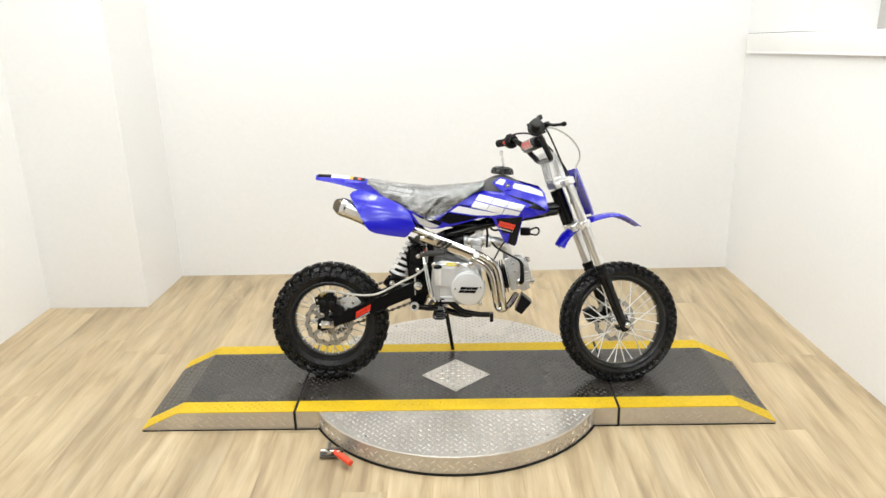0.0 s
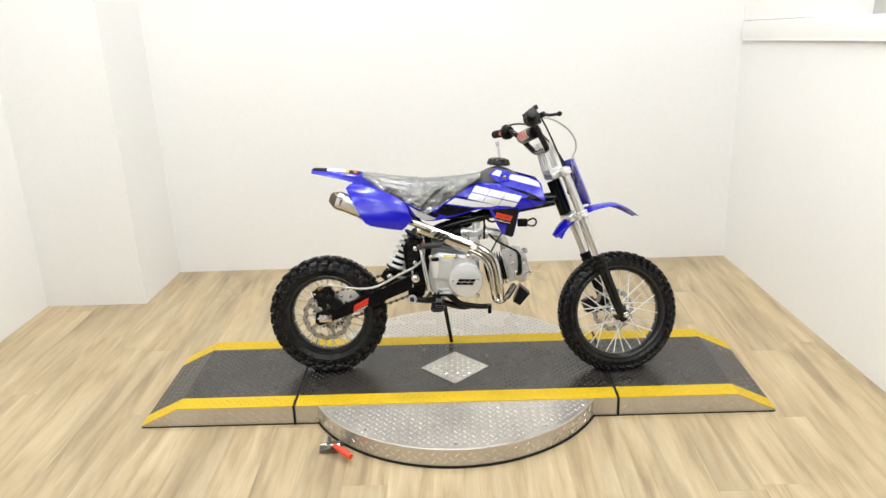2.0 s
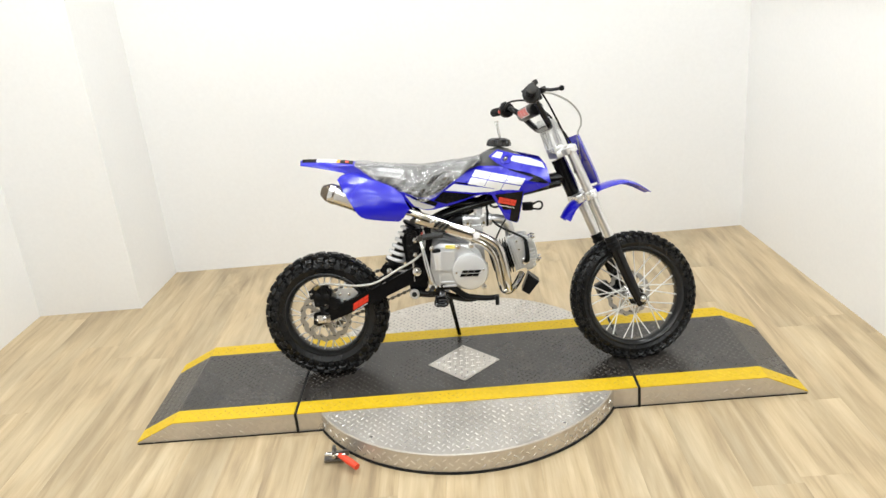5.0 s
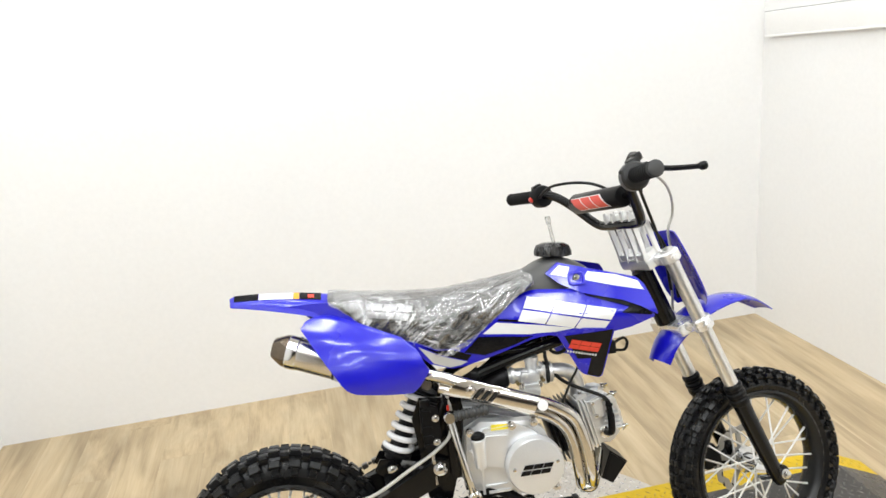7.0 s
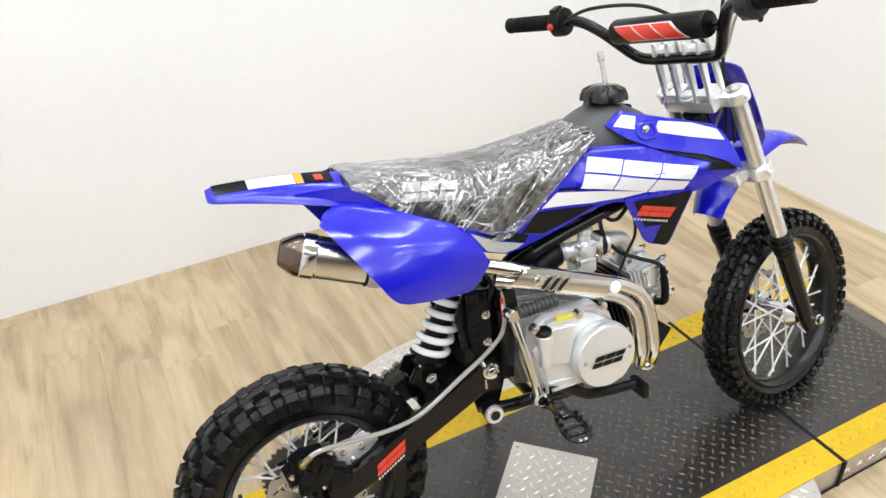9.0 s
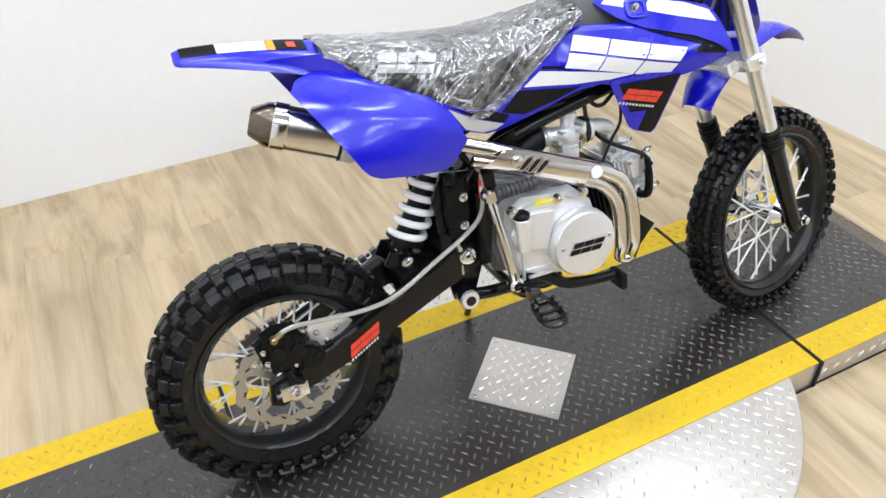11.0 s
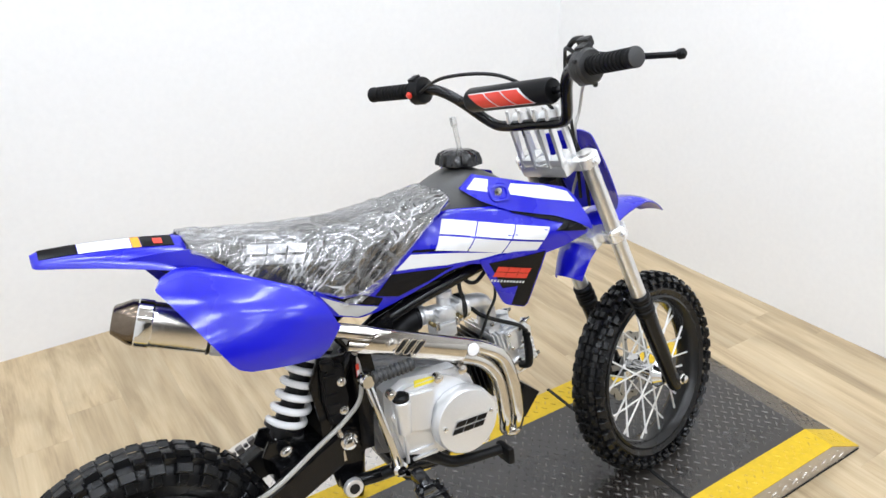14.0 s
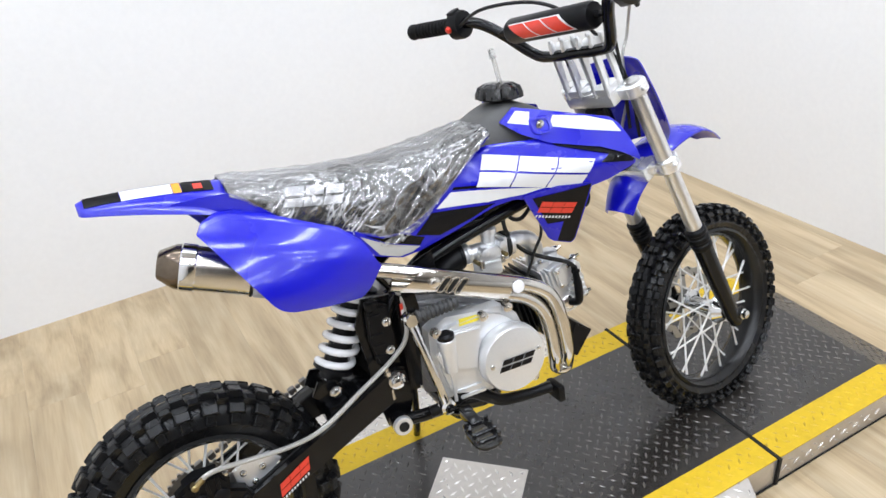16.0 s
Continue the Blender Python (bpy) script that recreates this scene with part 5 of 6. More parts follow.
BODY_LO = [(-0.172, 0.66), (-0.143, 0.628), (-0.095, 0.609), (-0.063, 0.61), (-0.03, 0.617), (0.021, 0.629), (0.09, 0.65), (0.126, 0.656), (0.142, 0.652), (0.25, 0.655), (0.293, 0.663), (0.343, 0.68)]
WING_UP = [(0.14, 0.66), (0.196, 0.67), (0.255, 0.665)]
WING_LO = [(0.14, 0.656), (0.187, 0.564), (0.195, 0.558), (0.226, 0.548), (0.233, 0.556), (0.256, 0.662)]
TOP_UP = [(0.14, 0.786), (0.17, 0.807), (0.225, 0.792), (0.282, 0.776), (0.324, 0.764), (0.337, 0.747), (0.342, 0.719), (0.348, 0.691)]
TOP_LO = [(0.14, 0.784), (0.163, 0.763), (0.202, 0.743), (0.28, 0.723), (0.313, 0.708), (0.348, 0.686)]


COVER_UP = [(-0.43, 0.782), (-0.37, 0.783), (-0.345, 0.784), (-0.325, 0.772), (-0.283, 0.734), (-0.219, 0.698), (-0.16, 0.674), (-0.135, 0.664)]
COVER_LO = [(-0.43, 0.775), (-0.4, 0.765), (-0.37, 0.755), (-0.345, 0.74), (-0.3, 0.722), (-0.25, 0.7), (-0.2, 0.672), (-0.15, 0.64), (-0.135, 0.65)]
for s in (-1, 1):
    bm = BM(); sheet(bm, COVER_UP, COVER_LO, lambda x, z: smooth_list([(-0.43, 0.0375), (-0.4, 0.043), (-0.37, 0.052), (-0.345, 0.066), (-0.32, 0.081), (-0.25, 0.095), (-0.09, 0.096)], x) + 0.1 * max(0, 0.72 - z), 0.004, 56, 8, s)
    part("seat_base", bm, BLUE, bike, "blue plastic under the seat edge", 60)


def wing_y(x, z):
    return body_y(x, z) + 0.004


for s in (-1, 1):
    bm = BM(); sheet(bm, PANEL_UP, PANEL_LO, panel_y, 0.004, 56, 16, s)
    part("side_panel", bm, BLUE, bike, "bulged blue plastic side panel", 60)
    bm = BM(); sheet(bm, BODY_UP, BODY_LO, body_y, 0.004, 72, 12, s)
    sh = part("tank_shroud", bm, BLUE, bike, "blue tank shroud with white and black graphics", 60)
    bm = BM(); sheet(bm, WING_UP, WING_LO, wing_y, 0.004, 30, 8, s)
    wg = part("shroud_wing", bm, BLUE, bike, "blue and black lower shroud wing", 60)
    cut = TOP_UP[0][0] if s < 0 else 0.17
    bm = BM(); sheet(bm, [(cut, lerp_list(TOP_UP, cut))] + [q for q in TOP_UP if q[0] > cut], [(cut, lerp_list(TOP_LO, cut))] + [q for q in TOP_LO if q[0] > cut], upper_y, 0.005, 48, 10, s)
    up = part("upper_shroud", bm, BLUE, bike, "blue upper tank shroud with a white stripe", 60)
    for q in slant_bars(0.06, 0.694, 0.235, 0.658, 0.048, 0.03, 3, 0.035, 0.07, 2):
        bm = BM(); decal(bm, q, body_y, 0.002, s)
        part("emblem_block", bm, WHITE, sh, "slanted white emblem block")
    bm = BM(); decal(bm, [(-0.021, 0.676), (0.012, 0.697), (0.071, 0.686), (0.177, 0.67), (0.14, 0.663), (0.08, 0.662)], body_y, 0.0012, s)
    part("stripe", bm, WHITE, sh, "white stripe")
    bm = BM(); decal(bm, [(0.014, 0.7), (0.019, 0.704), (0.18, 0.676), (0.178, 0.672)], body_y, 0.0012, s)
    part("stripe", bm, BLACKD, sh, "thin black line")
    bm = BM(); decal(bm, [(-0.03, 0.672), (0.069, 0.658), (0.093, 0.657), (0.045, 0.641), (-0.02, 0.628), (-0.066, 0.642)], body_y, 0.0012, s)
    part("stripe", bm, BLACKD, sh, "black graphic")
    bm = BM(); decal(bm, [(-0.165, 0.67), (-0.12, 0.643), (-0.06, 0.62), (-0.075, 0.614), (-0.1, 0.613), (-0.135, 0.628)], body_y, 0.0012, s)
    part("stripe", bm, GREYD, sh, "silver grey wedge graphic")
    bm = BM(); decal(bm, [(-0.16, 0.672), (-0.125, 0.655), (-0.09, 0.652), (-0.05, 0.634), (-0.06, 0.622), (-0.12, 0.645)], body_y, 0.0012, s)
    part("stripe", bm, BLACKD, sh, "black graphic")
    bm = BM(); decal(bm, [(0.3, 0.714), (0.338, 0.691), (0.336, 0.686), (0.272, 0.698), (0.31, 0.701)], body_y, 0.002, s)
    part("stripe", bm, BLACKD, sh, "black arrow graphic")
    bm = BM(); decal(bm, [(0.154, 0.653), (0.253, 0.663), (0.231, 0.557), (0.225, 0.55), (0.2, 0.558), (0.174, 0.612)], wing_y, 0.0012, s)
    part("stripe", bm, BLACKD, wg, "black graphic")
    bm = BM(); decal(bm, [(0.2, 0.559), (0.184, 0.58), (0.175, 0.597), (0.208, 0.597)], wing_y, 0.002, s)
    part("stripe", bm, BLUE, wg, "blue stripe")
    for q in slant_bars(0.162, 0.624, 0.222, 0.611, 0.02, 0.008, 3, 0.03, 0.05, 2):
        bm = BM(); decal(bm, q, wing_y, 0.002, s)
        part("emblem_block", bm, RED, wg, "slanted red emblem block")
    bm = BM()
    for k in range(11):
        bx, bz = 0.16 + k * 0.0056, 0.6185 - k * 0.0012
        decal(bm, [(bx, bz), (bx + 0.0032, bz), (bx + 0.0022, bz - 0.0045), (bx - 0.001, bz - 0.0045)], wing_y, 0.002, s)
    part("emblem_marks", bm, WHITE, wg, "row of tiny white marks")
    bm = BM(); decal(bm, [(0.225, 0.785), (0.281, 0.774), (0.324, 0.757), (0.331, 0.738), (0.269, 0.753), (0.211, 0.769)], upper_y, 0.0012, s)
    part("stripe", bm, WHITE, up, "white stripe")
    if s < 0:
        bm = BM(); decal(bm, [(0.149, 0.784), (0.17, 0.801), (0.191, 0.796), (0.181, 0.776)], upper_y, 0.0012, s)
        part("stripe", bm, WHITE, up, "white corner graphic")
    bm = BM(); decal(bm, [(0.2, 0.746), (0.28, 0.725), (0.313, 0.71), (0.338, 0.694), (0.29, 0.709), (0.21, 0.737)], body_y, 0.0025, s)
    part("stripe", bm, BLACKD, up, "black edge graphic")
    bm = BM()
    loops = []
    for r_, d_ in ((0.0185, 0.0), (0.0165, 0.005), (0.0125, 0.005), (0.0115, 0.0012)):
        loops.append([bm.verts.new((0.199 + cx * r_ + 0.1 * cz * r_, s * (upper_y(0.199 + cx * r_, 0.773 + cz * r_ * 0.8) + d_), 0.773 + cz * r_ * 0.8)) for cx, cz in [(math.copysign(abs(math.cos(q)) ** 0.5, math.cos(q)), math.copysign(abs(math.sin(q)) ** 0.5, math.sin(q))) for q in [2 * math.pi * i / 20 for i in range(20)]]])
    for p, q in zip(loops, loops[1:]):
        bridge(bm, p, q)
    part("bolt_recess", bm, BLUE, up, "raised blue rim round the shroud bolt")
    bm = BM(); bolt(bm, (0.199, s * (upper_y(0.199, 0.773) - 0.001), 0.773), (0, s, 0), 0.007, 0.005)
    part("shroud_bolt", bm, CHROME, up)

# tank between the shrouds
bm = BM()
rows = []
TT = [(-0.03, 0.735), (0.05, 0.765), (0.1, 0.788), (0.13, 0.806), (0.176, 0.818), (0.235, 0.795), (0.275, 0.76), (0.31, 0.73), (0.345, 0.7)]
for i in range(31):
    x = -0.03 + 0.375 * i / 30
    zt = smooth_list(TT, x, 0.02)
    w = min(0.072, smooth_list(HALF, x, 0.03) - 0.02)
    rows.append([bm.verts.new((x, w * math.copysign(abs(math.cos(a)) ** 0.6, -math.cos(a)), 0.66 + (zt - 0.66) * math.sin(a) ** 0.6)) for a in [math.pi * j / 16 for j in range(17)]])
for a, b in zip(rows, rows[1:]):
    bridge(bm, a, b, False)
bm.faces.new(rows[0][::-1]); bm.faces.new(rows[-1])
part("fuel_tank", bm, TANKP, bike, "dark grey plastic fuel tank", 60)
bm = BM()
n = 72
prof = [(0.034, 0.0, 0), (0.042, 0.003, 1), (0.0415, 0.012, 1), (0.037, 0.024, 0.8), (0.026, 0.03, 0.3), (0.001, 0.031, 0)]
rings = []
for r, a, lob in prof:
    rings.append([bm.verts.new((rr * math.cos(2 * math.pi * i / n), rr * math.sin(2 * math.pi * i / n), a)) for i in range(n) for rr in (r * (1 + 0.075 * lob * math.tanh(3 * math.sin(8 * 2 * math.pi * i / n))),)])
for a, b in zip(rings, rings[1:]):
    bridge(bm, a, b)
bm.faces.new(rings[-1])
bm.transform(Matrix.Translation((0.176, 0, 0.815)) @ pose(0, 0, 0, 0, 4, 0))
cap = part("fuel_cap", bm, GLOSSB, bike, "black lobed fuel cap", 30)
bm = BM(); rod(bm, (0.182, 0.0, 0.84), (0.174, 0.0, 0.893), 0.0045, 10); rod(bm, (0.174, 0, 0.89), (0.172, 0, 0.906), 0.0065, 10)
GLASSY = material("clear_vent_tube", (0.8, 0.8, 0.78), 0.15, var=0.03)
GLASSY.node_tree.nodes["Principled BSDF"].inputs["Transmission Weight"].default_value = 0.75
part("vent_tube", bm, GLASSY, cap, "clear upright vent tube")

# -- engine --
bm = BM()
CASE = [(-0.112, 0.5), (-0.09, 0.53), (-0.04, 0.515), (0.03, 0.49), (0.075, 0.465), (0.096, 0.435), (0.102, 0.36), (0.085, 0.332), (0.045, 0.316), (-0.03, 0.314), (-0.09, 0.332), (-0.112, 0.4)]
extrude_poly(bm, CASE, -0.085, 0.1, 0.012)
engine = part("engine_block", bm, ALLOYD, bike, "cast alloy single-cylinder engine")
bm = BM()
COVER = [(-0.085, 0.475), (-0.05, 0.492), (0.02, 0.482), (0.06, 0.48), (0.088, 0.455), (0.1, 0.42), (0.106, 0.37), (0.09, 0.338), (0.045, 0.322), (-0.02, 0.322), (-0.075, 0.342), (-0.09, 0.4)]
extrude_poly(bm, COVER, -0.14, -0.083, 0.014)
for x, z, w, h in ((-0.06, 0.385, 0.006, 0.1), (-0.03, 0.352, 0.05, 0.006), (-0.025, 0.338, 0.05, 0.006)):
    box(bm, x, -0.141, z, w, 0.006, h, None, 0.002)
part("clutch_cover", bm, ALLOYP, engine, "silver clutch cover")
bm = BM(); extrude_poly(bm, [(-0.085, 0.436), (-0.066, 0.458), (-0.044, 0.47), (0.006, 0.466), (-0.002, 0.436), (-0.012, 0.386), (-0.073, 0.402)], -0.15, -0.138, 0.004)
part("cover_boss", bm, ALLOYP, engine, "raised silver facet of the cover")
for z_ in (0.508, 0.52):
    bm = BM(); tube(bm, [(-0.095, -0.086, z_), (-0.03, -0.086, z_ - 0.012), (0.02, -0.086, z_ - 0.028)], 0.0035, 8, 3)
    part("casting_rib", bm, ALLOYD, engine)
bm = BM(); lathe(bm, [(0.05, 0), (0.062, 0.002), (0.0645, 0.01), (0.063, 0.026), (0.06, 0.031), (0.04, 0.034), (0.001, 0.035)], (0.053, -0.139, 0.39), (0, -1, 0), 64)
rc = part("round_cover", bm, ALLOYP, engine, "round silver engine cover with a black emblem")
bm = BM()
for q in slant_bars(0.016, 0.377, 0.081, 0.376, 0.022, 0.012, 3, 0.06, 0.12, 2):
    decal(bm, q, lambda x, z: 0.1744, 0.0006)
part("cover_emblem", bm, BLACKD, rc, "black emblem")
for x_, z_ in ((0.005, 0.392), (0.1, 0.398)):
    bm = BM(); lathe(bm, [(0.0045, 0), (0.0045, 0.0025), (0.003, 0.0035)], (x_, -0.1715, z_), (0, -1, 0), 12)
    part("cover_screw", bm, CHROME, rc)
for x, z in ((0.013, 0.48), (-0.078, 0.478), (-0.08, 0.345), (0.098, 0.33), (0.108, 0.41), (0.062, 0.482)):
    bm = BM(); lathe(bm, [(0.009, 0), (0.009, 0.012), (0.006, 0.013)], (x, -0.138, z), (0, -1, 0), 14)
    bolt(bm, (x, -0.15, z), (0, -1, 0), 0.005, 0.004)
    part("cover_bolt", bm, STEEL, engine)
bm = BM(); rod(bm, (-0.062, -0.148, 0.4), (-0.063, -0.148, 0.456), 0.012, 16, 0.016); lathe(bm, [(0.017, 0), (0.017, 0.006), (0.012, 0.01)], (-0.063, -0.148, 0.456), (0, 0, 1), 16)
part("oil_filler_neck", bm, ALLOYP, engine)
bm = BM(); lathe(bm, [(0.013, 0), (0.0155, 0.002), (0.0155, 0.008), (0.01, 0.012)], (-0.063, -0.148, 0.464), (-0.05, -0.1, 1), 20)
part("oil_cap", bm, BLACKP, engine, "black oil filler cap")
bm = BM(); decal(bm, [(-0.032, 0.474), (0.006, 0.473), (0.004, 0.484), (-0.03, 0.486)], lambda x, z: 0.1405 - 0.25 * max(0, z - 0.468), 0.002)
part("sticker", bm, YELLOWS, engine, "yellow sticker")
bm = BM(); extrude_poly(bm, [(-0.122, 0.545), (-0.085, 0.545), (-0.08, 0.505), (-0.092, 0.44), (-0.1, 0.36), (-0.122, 0.36)], -0.092, -0.086, 0.002)
part("engine_mount", bm, FRAMEP, bike, "black rear engine mounting plate")
# cylinder with fins, lying forward
cm = Matrix.Translation((0.137, 0.0, 0.4)) @ pose(0, 0, 0, 0, -14, 0)
cd_ = cm.to_3x3() @ Vector((1, 0, 0))
bm = BM()
box(bm, 0.03, 0, 0, 0.085, 0.085, 0.085, cm, 0.01)
barrel = part("cylinder", bm, BLACKP, bike, "black finned cylinder")
for i in range(7):
    bm = BM(); box(bm, -0.002 + i * 0.0098, 0, 0.002, 0.003, 0.116, 0.116, cm, 0.001)
    part("cooling_fin", bm, BLACKP, barrel)
bm = BM(); extrude_poly(bm, [(0.066, 0.058), (0.066, -0.055), (0.122, -0.058), (0.142, -0.048), (0.15, -0.03), (0.15, 0.036), (0.137, 0.054), (0.115, 0.062)], -0.046, 0.05, 0.009)
bm.transform(cm)
head = part("cylinder_head", bm, ALLOY, bike, "cast alloy cylinder head")
for i in range(3):
    bm = BM(); box(bm, 0.068 + i * 0.0085, 0, 0.003, 0.0035, 0.112, 0.122 - 0.004 * i, cm, 0.0012)
    part("cooling_fin", bm, ALLOY, head)
bm = BM(); extrude_poly(bm, [(0.094, 0.054), (0.094, 0.016), (0.1, 0.01), (0.126, 0.012), (0.13, 0.018), (0.13, 0.052), (0.124, 0.058), (0.1, 0.058)], -0.06, -0.045, 0.004); bm.transform(cm)
part("rocker_cover", bm, ALLOY, head, "raised alloy inspection cover")
bm = BM(); extrude_poly(bm, [(0.134, 0.046), (0.134, 0.02), (0.153, 0.02), (0.155, 0.038), (0.148, 0.048)], -0.056, -0.04, 0.004); bm.transform(cm)
part("rocker_box", bm, ALLOY, head, "small stepped alloy box")
for sx, sc in ((0.099, 0.05), (0.125, 0.05), (0.125, 0.02), (0.099, 0.019)):
    bm = BM(); bolt(bm, cm @ Vector((sx, -0.06, sc)), (0, -1, 0), 0.0036, 0.004)
    part("cover_screw", bm, STEEL, head)
for i in range(4):
    bm = BM(); box(bm, 0.133, -0.047, 0.004 - i * 0.0115, 0.036, 0.016, 0.0045, cm, 0.0015)
    part("side_fin", bm, ALLOY, head)
bm = BM(); lathe(bm, [(0.015, 0), (0.015, 0.006), (0.011, 0.008)], cm @ Vector((0.108, -0.045, -0.03)), (0, -1, 0), 6)
part("plug_seat", bm, STEEL, head, "hexagonal spark plug base")
bm = BM(); lathe(bm, [(0.036, 0), (0.036, 0.016), (0.032, 0.022), (0.012, 0.024)], cm @ Vector((0.108, 0.05, 0.0)), (0, 1, 0), 32)
for a_ in range(3):
    bolt(bm, cm @ Vector((0.108 + 0.027 * math.cos(a_ * 2.1), 0.073, 0.027 * math.sin(a_ * 2.1))), (0, 1, 0), 0.004, 0.004)
part("side_cover", bm, ALLOY, head, "round alloy side cover")
bm = BM(); extrude_poly(bm, [(0.148, 0.03), (0.148, -0.036), (0.158, -0.032), (0.16, 0.0), (0.158, 0.026)], -0.04, 0.04, 0.004); bm.transform(cm)
part("front_cover", bm, ALLOY, head)
for y in (-0.034, 0.034):
    for z in (-0.04, 0.044):
        bm = BM(); rod(bm, cm @ Vector((0.135, y, z)), cm @ Vector((0.167, y, z)), 0.0035, 8); bolt(bm, cm @ Vector((0.151, y, z)), cd_, 0.0068, 0.009)
        part("head_nut", bm, CHROME, head)
for sz in (-1, 1):
    bm = BM(); lathe(bm, [(0.02, -0.006), (0.02, 0.006), (0.016, 0.009), (0.012, 0.0095)], cm @ Vector((0.122, 0, sz * 0.062)), cm.to_3x3() @ Vector((0.25, 0, sz)), 6)
    part("valve_cap", bm, ALLOY, head, "six-sided alloy valve cap")
bm = BM(); box(bm, 0.083, -0.012, 0.068, 0.03, 0.062, 0.014, cm, 0.005)
part("intake_flange", bm, ALLOY, head, "alloy intake flange")
for y in (-0.036, 0.012):
    bm = BM(); bolt(bm, cm @ Vector((0.083, y, 0.075)), cm.to_3x3() @ Vector((0, 0, 1)), 0.005, 0.006)
    part("flange_bolt", bm, CHROME, head)
bm = BM(); tube(bm, [(0.253, -0.07, 0.479), (0.2555, -0.071, 0.462), (0.2575, -0.072, 0.44), (0.2575, -0.072, 0.416), (0.256, -0.068, 0.403), (0.25, -0.05, 0.397)], [0.0062, 0.0066, 0.0082, 0.0086, 0.0088, 0.0075], 12, 4)
for z_ in (0.468, 0.444):
    lathe(bm, [(0.0066, -0.003), (0.0086, -0.002), (0.0086, 0.002), (0.0066, 0.003)], (0.2555 + (0.468 - z_) * 0.08, -0.0712, z_), (0.08, 0, -1), 14)
part("plug_cap", bm, BLACKP, engine, "black rubber spark plug cap")
bm = BM(); tube(bm, [(0.254, -0.07, 0.477), (0.246, -0.069, 0.487), (0.23, -0.068, 0.497), (0.198, -0.065, 0.512), (0.16, -0.063, 0.534), (0.136, -0.061, 0.56), (0.1235, -0.06, 0.585), (0.121, -0.058, 0.606), (0.127, -0.05, 0.63), (0.132, -0.03, 0.66)], 0.0042, 8, 6)
part("spark_lead", bm, CABLE, engine, "black spark plug lead")
# carburettor and intake
bm = BM()
rod(bm, (0.026, -0.05, 0.562), (0.118, -0.05, 0.558), 0.0155, 20)
lathe(bm, [(0.012, 0.0), (0.019, 0.001), (0.0205, 0.004), (0.0205, 0.009), (0.017, 0.012)], (0.022, -0.05, 0.562), (1, 0, 0), 24)
lathe(bm, [(0.016, 0.0), (0.019, 0.003), (0.019, 0.008), (0.016, 0.011)], (0.037, -0.05, 0.562), (1, 0, 0), 24)
box(bm, 0.113, -0.05, 0.559, 0.008, 0.046, 0.044, None, 0.004)
box(bm, 0.08, -0.05, 0.556, 0.046, 0.044, 0.026, None, 0.005)
lathe(bm, [(0.0155, -0.02), (0.0155, 0.006), (0.0135, 0.008), (0.0135, 0.022), (0.0165, 0.024), (0.0165, 0.034), (0.012, 0.038), (0.006, 0.04), (0.006, 0.05), (0.001, 0.051)], (0.088, -0.05, 0.565), (0.06, 0, 1), 24)
for x_, z_, l_ in ((0.064, 0.566, 0.03), (0.103, 0.57, 0.026)):
    rod(bm, (x_, -0.05 - l_, z_), (x_, -0.04, z_), 0.0058, 12); lathe(bm, [(0.0075, 0), (0.0075, 0.006), (0.005, 0.007)], (x_, -0.05 - l_, z_), (0, -1, 0), 12)
carb = part("carburettor", bm, ALLOY, engine, "bright cast alloy carburettor")
bm = BM(); box(bm, 0.081, -0.05, 0.5395, 0.05, 0.05, 0.007, None, 0.0025); box(bm, 0.081, -0.05, 0.526, 0.043, 0.043, 0.026, None, 0.006); box(bm, 0.081, -0.05, 0.506, 0.036, 0.036, 0.026, None, 0.006)
lathe(bm, [(0.009, 0), (0.009, 0.006), (0.006, 0.009)], (0.081, -0.05, 0.494), (0, 0, -1), 6)
part("float_bowl", bm, ALLOY, carb, "square alloy float bowl")
for x_ in (0.06, 0.102):
    bm = BM(); lathe(bm, [(0.005, -0.008), (0.005, 0.005), (0.003, 0.007)], (x_, -0.073, 0.543), (0, 0, 1), 10)
    part("screw", bm, STEEL, carb)
for x_, z_ in ((0.05, 0.549), (0.108, 0.55)):
    bm = BM(); rod(bm, (x_, -0.064, z_), (x_, -0.08, z_), 0.0042, 10)
    part("brass_jet", bm, BRASS, carb, "small brass screw")
bm = BM(); lathe(bm, [(0.016, -0.0045), (0.0255, -0.004), (0.0255, 0.004), (0.016, 0.0045)], (0.121, -0.05, 0.559), (1, 0, -0.05), 28)
part("intake_gasket", bm, GAPM, engine, "black intake gasket")
bm = BM(); tube(bm, [(0.124, -0.05, 0.559), (0.15, -0.047, 0.559), (0.178, -0.038, 0.549), (0.196, -0.025, 0.523), (0.2, -0.014, 0.486)], [0.0165, 0.0165, 0.0165, 0.017, 0.018], 18, 5)
lathe(bm, [(0.0235, -0.004), (0.0235, 0.003), (0.021, 0.005)], (0.13, -0.05, 0.559), (1, 0, 0), 24)
part("intake_pipe", bm, ALLOY, engine, "curved alloy intake pipe")
bm = BM(); tube(bm, [(0.03, -0.05, 0.562), (0.02, -0.05, 0.56), (0.006, -0.045, 0.55), (-0.012, -0.04, 0.535), (-0.03, -0.03, 0.52)], [0.0215, 0.024, 0.027, 0.03, 0.03], 18, 4)
lathe(bm, [(0.0225, -0.004), (0.024, -0.003), (0.024, 0.003), (0.0225, 0.004)], (0.027, -0.05, 0.562), (1, 0, 0), 24)
part("air_boot", bm, BLACKP, engine, "black rubber air boot")
bm = BM(); extrude_poly(bm, [(-0.078, 0.582), (-0.041, 0.607), (-0.036, 0.562), (-0.06, 0.556)], -0.094, -0.088, 0.002)
part("frame_tab", bm, FRAMEP, bike, "black triangular frame bracket")
